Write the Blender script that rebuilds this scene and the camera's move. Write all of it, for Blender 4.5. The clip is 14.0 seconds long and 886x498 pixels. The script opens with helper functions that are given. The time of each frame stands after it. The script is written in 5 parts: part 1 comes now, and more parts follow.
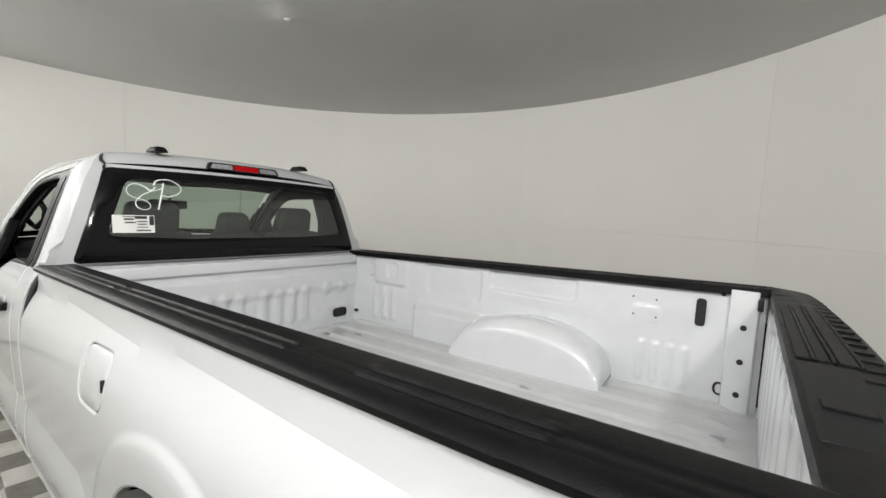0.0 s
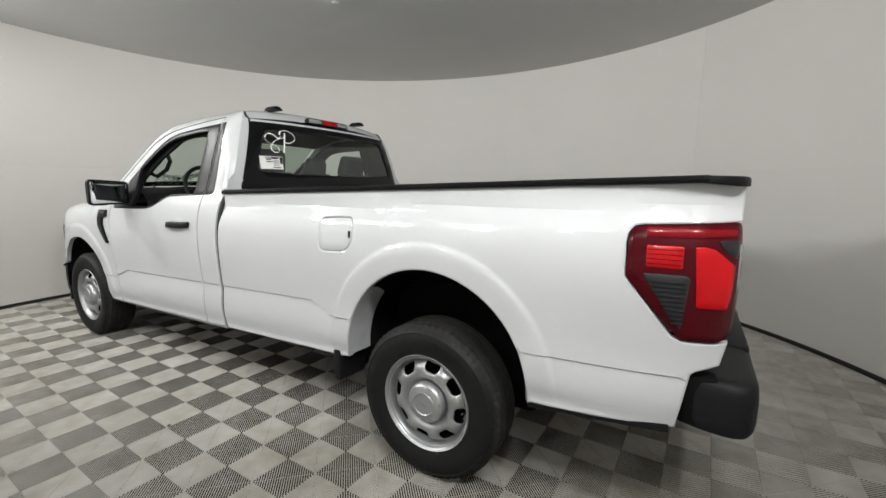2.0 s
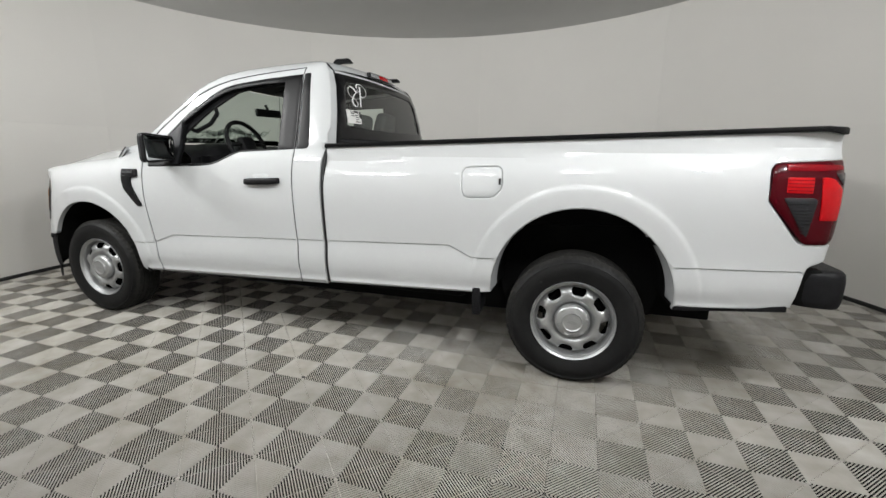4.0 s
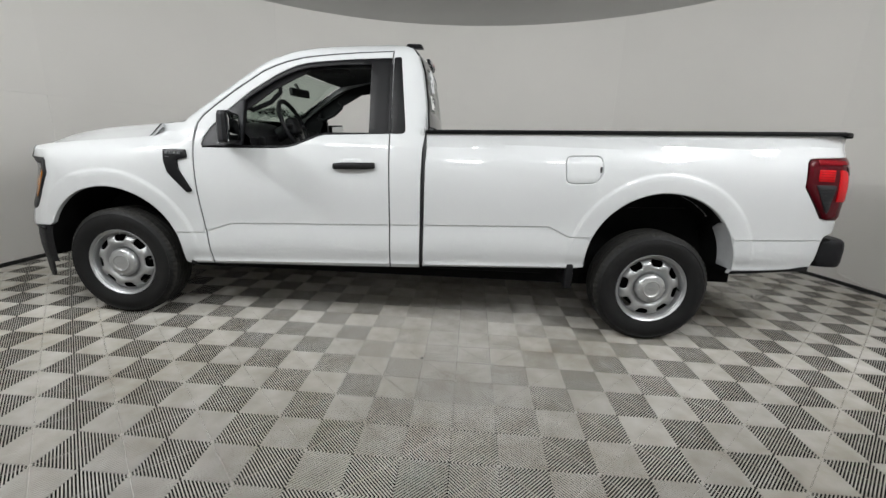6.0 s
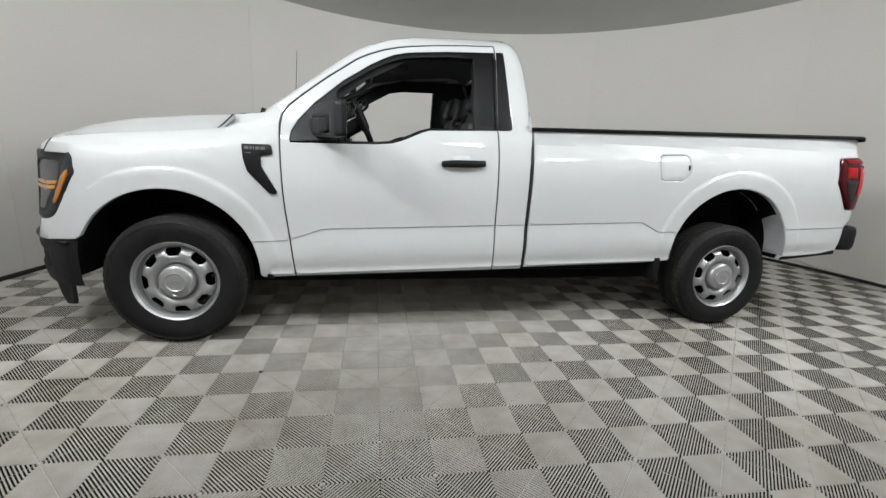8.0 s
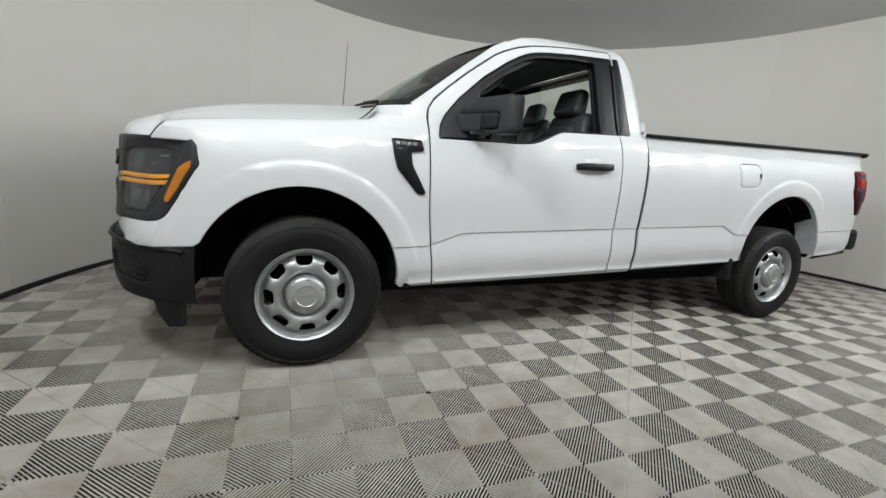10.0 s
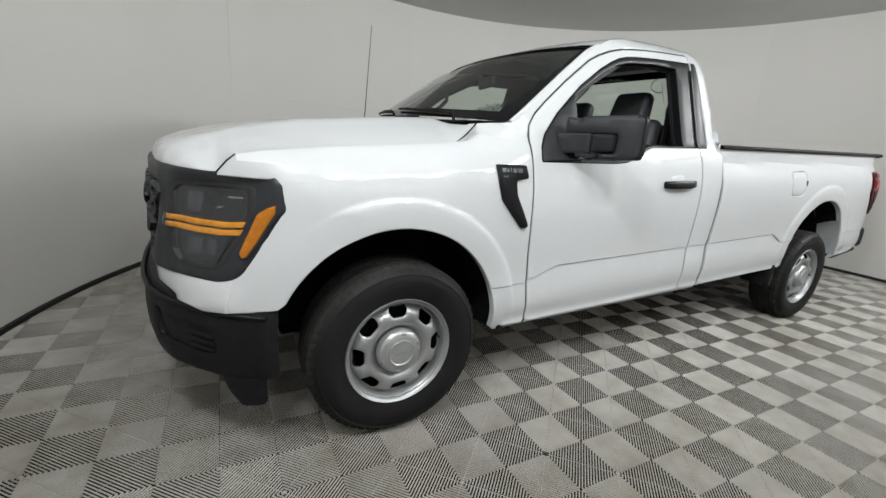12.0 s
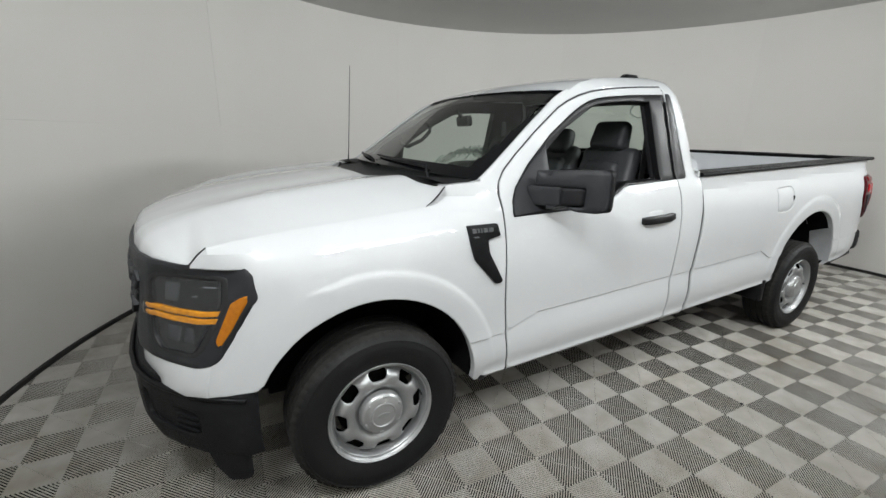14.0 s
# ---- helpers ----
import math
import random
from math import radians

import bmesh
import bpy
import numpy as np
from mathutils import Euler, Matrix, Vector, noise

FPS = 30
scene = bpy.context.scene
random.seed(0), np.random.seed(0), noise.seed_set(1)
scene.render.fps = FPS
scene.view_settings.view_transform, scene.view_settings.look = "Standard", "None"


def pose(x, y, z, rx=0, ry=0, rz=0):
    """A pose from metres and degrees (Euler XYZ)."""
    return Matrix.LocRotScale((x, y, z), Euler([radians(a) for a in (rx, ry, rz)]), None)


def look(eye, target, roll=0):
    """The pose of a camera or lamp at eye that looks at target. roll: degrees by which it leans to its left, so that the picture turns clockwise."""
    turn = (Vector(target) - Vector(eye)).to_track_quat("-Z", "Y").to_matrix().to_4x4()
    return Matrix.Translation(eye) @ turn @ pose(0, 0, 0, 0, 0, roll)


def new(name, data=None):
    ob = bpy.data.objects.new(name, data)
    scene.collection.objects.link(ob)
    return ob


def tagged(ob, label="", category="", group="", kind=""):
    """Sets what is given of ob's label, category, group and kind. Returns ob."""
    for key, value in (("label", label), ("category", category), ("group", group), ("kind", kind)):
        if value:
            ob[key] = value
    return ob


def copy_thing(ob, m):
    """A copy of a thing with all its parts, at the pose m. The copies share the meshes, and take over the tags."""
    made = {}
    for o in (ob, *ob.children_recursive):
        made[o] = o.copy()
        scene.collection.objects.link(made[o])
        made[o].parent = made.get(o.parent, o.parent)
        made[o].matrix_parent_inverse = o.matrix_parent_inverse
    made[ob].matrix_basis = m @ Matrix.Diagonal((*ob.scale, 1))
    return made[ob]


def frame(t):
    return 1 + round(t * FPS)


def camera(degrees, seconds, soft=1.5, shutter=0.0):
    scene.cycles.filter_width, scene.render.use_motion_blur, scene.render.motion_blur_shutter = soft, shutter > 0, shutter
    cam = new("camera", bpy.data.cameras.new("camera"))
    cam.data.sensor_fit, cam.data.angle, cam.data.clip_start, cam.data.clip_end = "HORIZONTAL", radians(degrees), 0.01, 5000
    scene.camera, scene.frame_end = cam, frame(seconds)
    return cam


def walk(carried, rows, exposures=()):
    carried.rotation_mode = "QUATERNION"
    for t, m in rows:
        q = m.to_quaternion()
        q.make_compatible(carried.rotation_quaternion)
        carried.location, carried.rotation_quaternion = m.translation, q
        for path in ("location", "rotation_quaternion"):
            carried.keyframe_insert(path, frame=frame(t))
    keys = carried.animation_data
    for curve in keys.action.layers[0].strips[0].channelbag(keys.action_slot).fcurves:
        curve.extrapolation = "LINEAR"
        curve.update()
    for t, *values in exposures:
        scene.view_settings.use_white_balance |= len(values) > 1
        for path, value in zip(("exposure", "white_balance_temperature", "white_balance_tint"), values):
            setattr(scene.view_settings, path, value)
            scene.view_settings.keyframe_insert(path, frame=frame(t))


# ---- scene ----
cam = camera(93.3, 14.0)
PATH = [
    (0, (4.539, -1.271, 1.65), (3.354, 0.331, 1.48), 3.1),
    (0.5, (4.672, -1.571, 1.62), (3.511, 0.052, 1.491), 2.7),
    (1, (4.807, -1.839, 1.548), (3.667, -0.203, 1.396), 2.0),
    (1.5, (4.743, -2.121, 1.438), (3.66, -0.453, 1.223), 1.2),
    (2, (4.586, -2.432, 1.371), (3.577, -0.731, 1.072), 0.6),
    (2.5, (4.401, -2.695, 1.308), (3.49, -0.953, 0.939), 0.1),
    (3, (4.111, -2.869, 1.283), (3.309, -1.081, 0.882), 0.0),
    (5.5, (2.621, -3.562, 1.289), (2.445, -1.633, 0.79), 1.9),
    (6, (2.284, -3.589, 1.269), (2.226, -1.654, 0.768), 2.3),
    (6.5, (1.998, -3.623, 1.244), (2.051, -1.688, 0.742), 2.6),
    (7, (1.674, -3.631, 1.217), (1.844, -1.7, 0.726), 2.8),
    (7.5, (1.348, -3.531, 1.188), (1.622, -1.605, 0.722), 2.7),
    (10, (-0.154, -2.943, 1.028), (0.604, -1.132, 0.645), 4.3),
    (10.5, (-0.376, -2.785, 1.04), (0.438, -1.004, 0.632), 4.7),
    (11, (-0.454, -2.638, 1.087), (0.416, -0.894, 0.64), 5.1),
    (11.5, (-0.54, -2.493, 1.154), (0.393, -0.792, 0.67), 5.2),
    (12, (-0.655, -2.337, 1.225), (0.31, -0.657, 0.726), 4.6),
    (12.5, (-0.763, -2.19, 1.333), (0.24, -0.539, 0.815), 3.8),
    (13, (-0.823, -2.148, 1.407), (0.182, -0.499, 0.887), 2.7),
    (13.5, (-0.753, -2.197, 1.456), (0.218, -0.529, 0.929), 1.8),
    (14, (-0.527, -2.364, 1.516), (0.405, -0.674, 0.99), 1.3),
]
walk(cam, [(t, look(eye, target, roll)) for t, eye, target, roll in PATH],
     [(0, -0.14, 6550, 10), (0.7, -0.30, 6500, 10), (1.5, -0.28, 6450, 10), (2.5, -0.25, 6450, 10), (6.0, -0.31, 6300, 10), (11, -0.26, 6250, 9), (14, -0.27, 6250, 9)])

# ---- light ----
world = bpy.data.worlds.new("world")
scene.world = world
world.use_nodes = True
world.node_tree.nodes["Background"].inputs[0].default_value = (0.8, 0.85, 0.9, 1)
world.node_tree.nodes["Background"].inputs[1].default_value = 0.05

CX, CYR, RR = 2.27, -0.32, 4.10          # the round booth
CEIL, SLOPE = 3.058, 0.010


def lamp(name, at, target, sx, sy, watts, colour=(1.0, 1.0, 0.975)):
    data = bpy.data.lights.new(name, "AREA")
    data.shape, data.size, data.size_y, data.energy, data.color = "RECTANGLE", sx, sy, watts * 0.88, colour
    ob = new(name, data)
    ob.matrix_world = look(at, target)
    return ob


# lamps out of view, added as fill for the floor and the truck's front
for x, y, power in ((-1.25, -1.95, 34), (0.75, -3.05, 12), (2.25, -3.2, 7), (3.75, -3.05, 3), (5.0, -2.5, 3)):
    lamp("unseen_lamp", (x, y, 2.97), (0.8 * x + 0.45, y + 0.7, 0.0), 0.46, 0.36, power)
# first four placed from highlights on the paint; the weak last three are added fill
for turn, far, power in ((209, 3.70, 52), (229, 3.30, 37), (316, 3.50, 47), (332, 3.70, 66), (250, 3.10, 14), (272, 3.05, 14), (294, 3.10, 16)):
    x, y = CX + far * math.cos(radians(turn)), CYR + far * math.sin(radians(turn))
    lamp("unseen_lamp", (x, y, 2.94), (CX, CYR, 2.7), 0.30, 0.20, power)

# ---- materials ----


def material(name, colour, rough=0.5, metal=0.0, coat=0.0, var=0.0, scale=8.0, bump=0.0, bump_scale=60.0, spec=0.5, rough_var=0.0, per_object=0.0, trans=0.0, ior=1.45, tint=None, big=0.0):
    m = bpy.data.materials.new(name)
    m.use_nodes = True
    nt = m.node_tree
    b = nt.nodes["Principled BSDF"]
    b.inputs["Base Color"].default_value = (*colour, 1)
    b.inputs["Roughness"].default_value = rough
    b.inputs["Metallic"].default_value = metal
    b.inputs["Coat Weight"].default_value = coat
    b.inputs["Coat Roughness"].default_value = 0.03
    b.inputs["Specular IOR Level"].default_value = spec
    b.inputs["Transmission Weight"].default_value = trans
    b.inputs["IOR"].default_value = ior
    geo = nt.nodes.new("ShaderNodeNewGeometry")
    if var or big:
        n1 = nt.nodes.new("ShaderNodeTexNoise")
        n1.inputs["Scale"].default_value, n1.inputs["Detail"].default_value = scale, 6
        nt.links.new(geo.outputs["Position"], n1.inputs["Vector"])
        n2 = nt.nodes.new("ShaderNodeTexNoise")
        n2.inputs["Scale"].default_value, n2.inputs["Detail"].default_value = max(scale * 0.12, 0.6), 4
        nt.links.new(geo.outputs["Position"], n2.inputs["Vector"])
        mix = nt.nodes.new("ShaderNodeMix")
        mix.data_type = "RGBA"
        dark = tint or tuple(c * (1 - var) for c in colour)
        mix.inputs[6].default_value, mix.inputs[7].default_value = (*dark, 1), (*colour, 1)
        add = nt.nodes.new("ShaderNodeMath")
        add.operation = "MULTIPLY_ADD"
        r1 = nt.nodes.new("ShaderNodeMapRange")
        r1.inputs[1].default_value, r1.inputs[2].default_value = 0.3, 0.7
        nt.links.new(n1.outputs[0], r1.inputs[0])
        r2 = nt.nodes.new("ShaderNodeMapRange")
        r2.inputs[1].default_value, r2.inputs[2].default_value = 0.35, 0.65
        nt.links.new(n2.outputs[0], r2.inputs[0])
        nt.links.new(r1.outputs[0], add.inputs[0])
        add.inputs[1].default_value = 1 - big
        sc = nt.nodes.new("ShaderNodeMath")
        sc.operation = "MULTIPLY"
        nt.links.new(r2.outputs[0], sc.inputs[0])
        sc.inputs[1].default_value = big
        nt.links.new(sc.outputs[0], add.inputs[2])
        nt.links.new(add.outputs[0], mix.inputs[0])
        out = mix.outputs[2]
        if per_object:
            info = nt.nodes.new("ShaderNodeObjectInfo")
            hsv = nt.nodes.new("ShaderNodeHueSaturation")
            mr = nt.nodes.new("ShaderNodeMapRange")
            mr.inputs[3].default_value, mr.inputs[4].default_value = 1 - per_object, 1 + per_object
            nt.links.new(info.outputs["Random"], mr.inputs[0])
            nt.links.new(mr.outputs[0], hsv.inputs["Value"])
            nt.links.new(out, hsv.inputs["Color"])
            out = hsv.outputs[0]
        nt.links.new(out, b.inputs["Base Color"])
        if rough_var:
            rr = nt.nodes.new("ShaderNodeMapRange")
            rr.inputs[3].default_value, rr.inputs[4].default_value = rough - rough_var, rough + rough_var
            nt.links.new(n1.outputs[0], rr.inputs[0])
            nt.links.new(rr.outputs[0], b.inputs["Roughness"])
    if bump:
        nb = nt.nodes.new("ShaderNodeTexNoise")
        nb.inputs["Scale"].default_value, nb.inputs["Detail"].default_value = bump_scale, 3
        nt.links.new(geo.outputs["Position"], nb.inputs["Vector"])
        bp = nt.nodes.new("ShaderNodeBump")
        bp.inputs["Strength"].default_value, bp.inputs["Distance"].default_value = bump, 0.01
        nt.links.new(nb.outputs[0], bp.inputs["Height"])
        nt.links.new(bp.outputs[0], b.inputs["Normal"])
    return m


WHITE = material("white_paint", (0.545, 0.560, 0.570), 0.5, coat=1.0, var=0.02, scale=3, spec=0.15)
BEDWHITE = material("bed_paint", (0.70, 0.715, 0.735), 0.28, coat=1.0, var=0.06, scale=14, big=0.3)
BEDFLOOR = material("bed_floor_paint", (0.60, 0.61, 0.61), 0.28, coat=0.8, var=0.12, scale=20, big=0.4)
BLACK = material("black_plastic", (0.011, 0.011, 0.0125), 0.48, spec=0.2, var=0.3, scale=30, bump=0.15, bump_scale=700)
SATIN = material("satin_black_trim", (0.006, 0.006, 0.007), 0.40, spec=0.22, var=0.2, scale=12)

GREY = material("charcoal_plastic", (0.026, 0.027, 0.030), 0.42, spec=0.22, var=0.2, scale=20, bump=0.08, bump_scale=800)
RAIL = material("rail_plastic", (0.0065, 0.0065, 0.007), 0.38, spec=0.11, var=0.35, scale=18, bump=0.2, bump_scale=500, rough_var=0.12)
RUBBER = material("tyre_rubber", (0.0105, 0.0105, 0.011), 0.55, spec=0.25, var=0.3, scale=25, bump=0.1, bump_scale=300, rough_var=0.1)
TREAD = material("dusty_tread_rubber", (0.023, 0.0225, 0.021), 0.8, spec=0.2, var=0.3, scale=30, bump=0.1, bump_scale=300)
DARK = material("underbody", (0.006, 0.006, 0.006), 0.8, spec=0.1, var=0.3, scale=10)
SEAL = material("rubber_seal", (0.012, 0.012, 0.013), 0.6)
STEEL = material("silver_wheel", (0.43, 0.438, 0.445), 0.40, metal=0.75, var=0.08, scale=40, rough_var=0.06)
CHROME = material("hub_cap_silver", (0.46, 0.468, 0.475), 0.32, metal=0.7, var=0.05, scale=30)
RED = material("red_lens", (0.17, 0.002, 0.006), 0.2, coat=0.2, spec=0.1)



REDHOT = material("bright_red_lens", (0.44, 0.003, 0.006), 0.16, coat=0.15, var=0.1, scale=22, spec=0.25)

REDDARK = material("dark_red_lens", (0.055, 0.001, 0.004), 0.2, coat=0.22, spec=0.1)



SMOKE = material("smoked_lens", (0.012, 0.013, 0.016), 0.12, coat=0.4, var=0.3, scale=14)
AMBER = material("amber_lens", (0.62, 0.25, 0.008), 0.14, spec=0.4, coat=0.8, var=0.45, scale=55, big=0.3)
AMBERSIDE = material("amber_marker_lens", (0.40, 0.135, 0.004), 0.2, spec=0.3, coat=0.4, var=0.2, scale=60)
LAMPIN = material("lamp_reflector", (0.13, 0.135, 0.145), 0.22, metal=0.4, var=0.5, scale=40)
PALEBAR = material("pale_badge_bar", (0.10, 0.103, 0.107), 0.3, metal=0.5)
CLEARL = material("clear_lens", (0.35, 0.36, 0.37), 0.15, coat=1.0, var=0.4, scale=60)
FRIT = material("black_glass", (0.004, 0.004, 0.005), 0.08, spec=0.3)
SEATM = material("seat_vinyl", (0.05, 0.052, 0.057), 0.5, var=0.15, scale=15, bump=0.1, bump_scale=400)
DASH = material("dash_plastic", (0.011, 0.011, 0.0125), 0.55, spec=0.3, var=0.2, scale=15, bump=0.1, bump_scale=500)
LINER = material("headliner_cloth", (0.09, 0.09, 0.092), 0.9, var=0.1, scale=60)
GALV = material("inner_panel_primer", (0.42, 0.43, 0.44), 0.45, var=0.3, scale=12, big=0.4)
INK = material("marker_paint", (0.85, 0.86, 0.86), 0.6)
PAPER = material("sticker_paper", (0.8, 0.8, 0.78), 0.5)
PRINT = material("sticker_print", (0.03, 0.03, 0.03), 0.6)
MIRRORM = material("mirror_glass", (0.75, 0.77, 0.78), 0.03, metal=1.0)
WALLM = material("booth_wall", (0.77, 0.755, 0.722), 0.5, per_object=0.022, var=0.035, scale=1.2, big=0.5, bump=0.05, bump_scale=3)
CEILM = material("ceiling_fabric", (0.68, 0.68, 0.67), 0.7, var=0.08, scale=1.5, big=0.5)
BASEM = material("black_base_strip", (0.015, 0.015, 0.015), 0.6)
TILEM = material("grey_tile_plastic", (0.55, 0.54, 0.512), 0.7, spec=0.05, var=0.18, scale=9, big=0.45, tint=(0.34, 0.315, 0.265), per_object=0.07, rough_var=0.1)
SUBM = material("tile_base", (0.014, 0.0135, 0.013), 0.9, spec=0.1, var=0.4, scale=30)


def glass(name, colour, reflect=0.06):
    """Thin tinted sheet: light passes straight through, with a glossy skin."""
    m = bpy.data.materials.new(name)
    m.use_nodes = True
    nt = m.node_tree
    nt.nodes.remove(nt.nodes["Principled BSDF"])
    tr, gl, mx = nt.nodes.new("ShaderNodeBsdfTransparent"), nt.nodes.new("ShaderNodeBsdfGlossy"), nt.nodes.new("ShaderNodeMixShader")
    tr.inputs[0].default_value = (*colour, 1)
    gl.inputs[0].default_value, gl.inputs["Roughness"].default_value = (1, 1, 1, 1), 0.02
    lw, pw, ad = nt.nodes.new("ShaderNodeLayerWeight"), nt.nodes.new("ShaderNodeMath"), nt.nodes.new("ShaderNodeMath")
    lw.inputs[0].default_value = 0.5
    pw.operation, ad.operation = "POWER", "MULTIPLY_ADD"
    pw.inputs[1].default_value = 4.0
    ad.inputs[1].default_value, ad.inputs[2].default_value = 0.6, reflect
    nt.links.new(lw.outputs["Facing"], pw.inputs[0])
    nt.links.new(pw.outputs[0], ad.inputs[0])
    nt.links.new(ad.outputs[0], mx.inputs[0])
    nt.links.new(tr.outputs[0], mx.inputs[1])
    nt.links.new(gl.outputs[0], mx.inputs[2])
    nt.links.new(mx.outputs[0], nt.nodes["Material Output"].inputs[0])
    return m


TINT = glass("green_tinted_glass", (0.64, 0.72, 0.66), 0.085)
CLEAR = glass("clear_lamp_cover", (0.66, 0.68, 0.71), 0.07)

# ---- building tools ----
CY = 0.065                                # the truck's middle plane
RK = 0.032                                # its nose-down rake


def part(name, bm, mat, parent=None, label="", smooth=35):
    for f in bm.faces:
        f.smooth = True
    for e in bm.edges:
        if len(e.link_faces) == 2 and e.calc_face_angle(0) > radians(smooth):
            e.smooth = False
    me = bpy.data.meshes.new(name)
    bm.to_mesh(me)
    bm.free()
    ob = new(name, me)
    me.materials.append(mat)
    ob.parent = parent
    return tagged(ob, label)


def empty(name, label="", category="", group="", kind="", at=(0, 0, 0)):
    ob = new(name)
    ob.location = at
    ob.empty_display_size = 0.2
    return tagged(ob, label, category, group, kind)


def lerp_table(tab, v):
    xs = [p[0] for p in tab]
    return float(np.interp(v, xs, [p[1] for p in tab]))


def rounded(pts, r, n=4):
    """Fillet the corners of a closed outline."""
    out, k = [], len(pts)
    for i in range(k):
        p, a, b = Vector(pts[i]), Vector(pts[i - 1]), Vector(pts[(i + 1) % k])
        da, db = a - p, b - p
        rr = min(r, da.length * 0.45, db.length * 0.45)
        s, e = p + da.normalized() * rr, p + db.normalized() * rr
        for j in range(n + 1):
            t = j / n
            out.append(tuple((1 - t) ** 2 * s + 2 * t * (1 - t) * p + t * t * e))
    return out


def resample(pts, step):
    out = []
    for i, p in enumerate(pts):
        q = pts[(i + 1) % len(pts)]
        d = math.dist(p, q)
        if d < 1e-5:
            continue
        n = max(1, math.ceil(d / step))
        out += [(p[0] + (q[0] - p[0]) * j / n, p[1] + (q[1] - p[1]) * j / n) for j in range(n)]
    return out


def inside(p, poly):
    x, y = p
    c = False
    for i in range(len(poly)):
        (x1, y1), (x2, y2) = poly[i - 1], poly[i]
        if (y1 > y) != (y2 > y) and x < (x2 - x1) * (y - y1) / (y2 - y1) + x1:
            c = not c
    return c


def area(poly):
    return sum(poly[i - 1][0] * poly[i][1] - poly[i][0] * poly[i - 1][1] for i in range(len(poly))) / 2


def inset(poly, d):
    """Outline moved inwards by d (outwards when negative)."""
    sgn = 1 if area(poly) > 0 else -1
    out = []
    for i in range(len(poly)):
        a, p, b = (Vector(poly[i - 1]), Vector(poly[i]), Vector(poly[(i + 1) % len(poly)]))
        n1, n2 = (p - a).normalized(), (b - p).normalized()
        n = Vector((-(n1 + n2).y, (n1 + n2).x))
        if n.length < 1e-6:
            n = Vector((-n1.y, n1.x))
        out.append(tuple(p + n.normalized() * d * sgn))
    return out


def seg_dist(p, poly_np):
    a, b = poly_np, np.roll(poly_np, -1, axis=0)
    ab, ap = b - a, p - a
    t = np.clip((ap * ab).sum(1) / np.maximum((ab * ab).sum(1), 1e-12), 0, 1)
    return float(np.sqrt(((ap - ab * t[:, None]) ** 2).sum(1)).min())


def skin(outer, holes, fmap, inward, depth=0.02, step=0.05, edge=0.006, creases=()):
    """A sheet filling an outline in two coordinates, laid onto a surface by fmap, with rounded, turned-in borders."""
    from mathutils.geometry import delaunay_2d_cdt
    loops = [resample(outer, step)] + [resample(h, step) for h in holes]
    verts, edges, tag = [], [], []
    rings = []
    for li, lp in enumerate(loops):
        rings.append((lp, 1))
        if edge:
            rings.append((inset(lp, edge if li == 0 else -edge), 0))
    for lp, flag in rings:
        k = len(verts)
        verts += lp
        tag += [flag] * len(lp)
        edges += [(k + i, k + (i + 1) % len(lp)) for i in range(len(lp))]
    arr = [np.array(lp) for lp in loops]
    lines = []
    for line in creases:
        last = None
        for p in line:
            if inside(p, loops[0]) and not any(inside(p, h) for h in loops[1:]) and min(seg_dist(np.array(p), a) for a in arr) > edge * 1.8:
                verts.append(p)
                tag.append(0)
                lines.append(p)
                if last is not None:
                    edges.append((last, len(verts) - 1))
                last = len(verts) - 1
            else:
                last = None
    near = np.array(lines) if lines else None
    xs, ys = [p[0] for p in loops[0]], [p[1] for p in loops[0]]
    nx, ny = int((max(xs) - min(xs)) / step) + 1, int((max(ys) - min(ys)) / step) + 1
    for i in range(nx + 1):
        for j in range(ny + 1):
            p = (min(xs) + (i + 0.013) * step, min(ys) + (j + 0.017) * step)
            if inside(p, loops[0]) and not any(inside(p, h) for h in loops[1:]):
                if near is not None and float(np.abs(near - np.array(p)).max(axis=1).min()) < 0.014:
                    continue
                if min(seg_dist(np.array(p), a) for a in arr) > max(step * 0.45, edge * 1.6):
                    verts.append(p)
                    tag.append(0)
    vo, _, tris, orig, _, _ = delaunay_2d_cdt([Vector(v) for v in verts], edges, [], 0, 1e-6)
    bm = bmesh.new()
    bv = []
    for v, src in zip(vo, orig):
        p = fmap(v.x, v.y)
        if edge and any(tag[i] for i in src):
            p = p + inward * edge * 0.6
        bv.append(bm.verts.new(p))
    for t in tris:
        c = (sum(vo[i].x for i in t) / 3, sum(vo[i].y for i in t) / 3)
        if inside(c, loops[0]) and not any(inside(c, h) for h in loops[1:]):
            try:
                bm.faces.new([bv[i] for i in t])
            except ValueError:
                pass
    bmesh.ops.delete(bm, geom=[v for v in bm.verts if not v.link_faces], context="VERTS")
    if depth:
        be = [e for e in bm.edges if len(e.link_faces) == 1]
        r = bmesh.ops.extrude_edge_only(bm, edges=be)
        bmesh.ops.translate(bm, verts=[g for g in r["geom"] if isinstance(g, bmesh.types.BMVert)], vec=inward * depth)
    bmesh.ops.recalc_face_normals(bm, faces=bm.faces)
    return bm


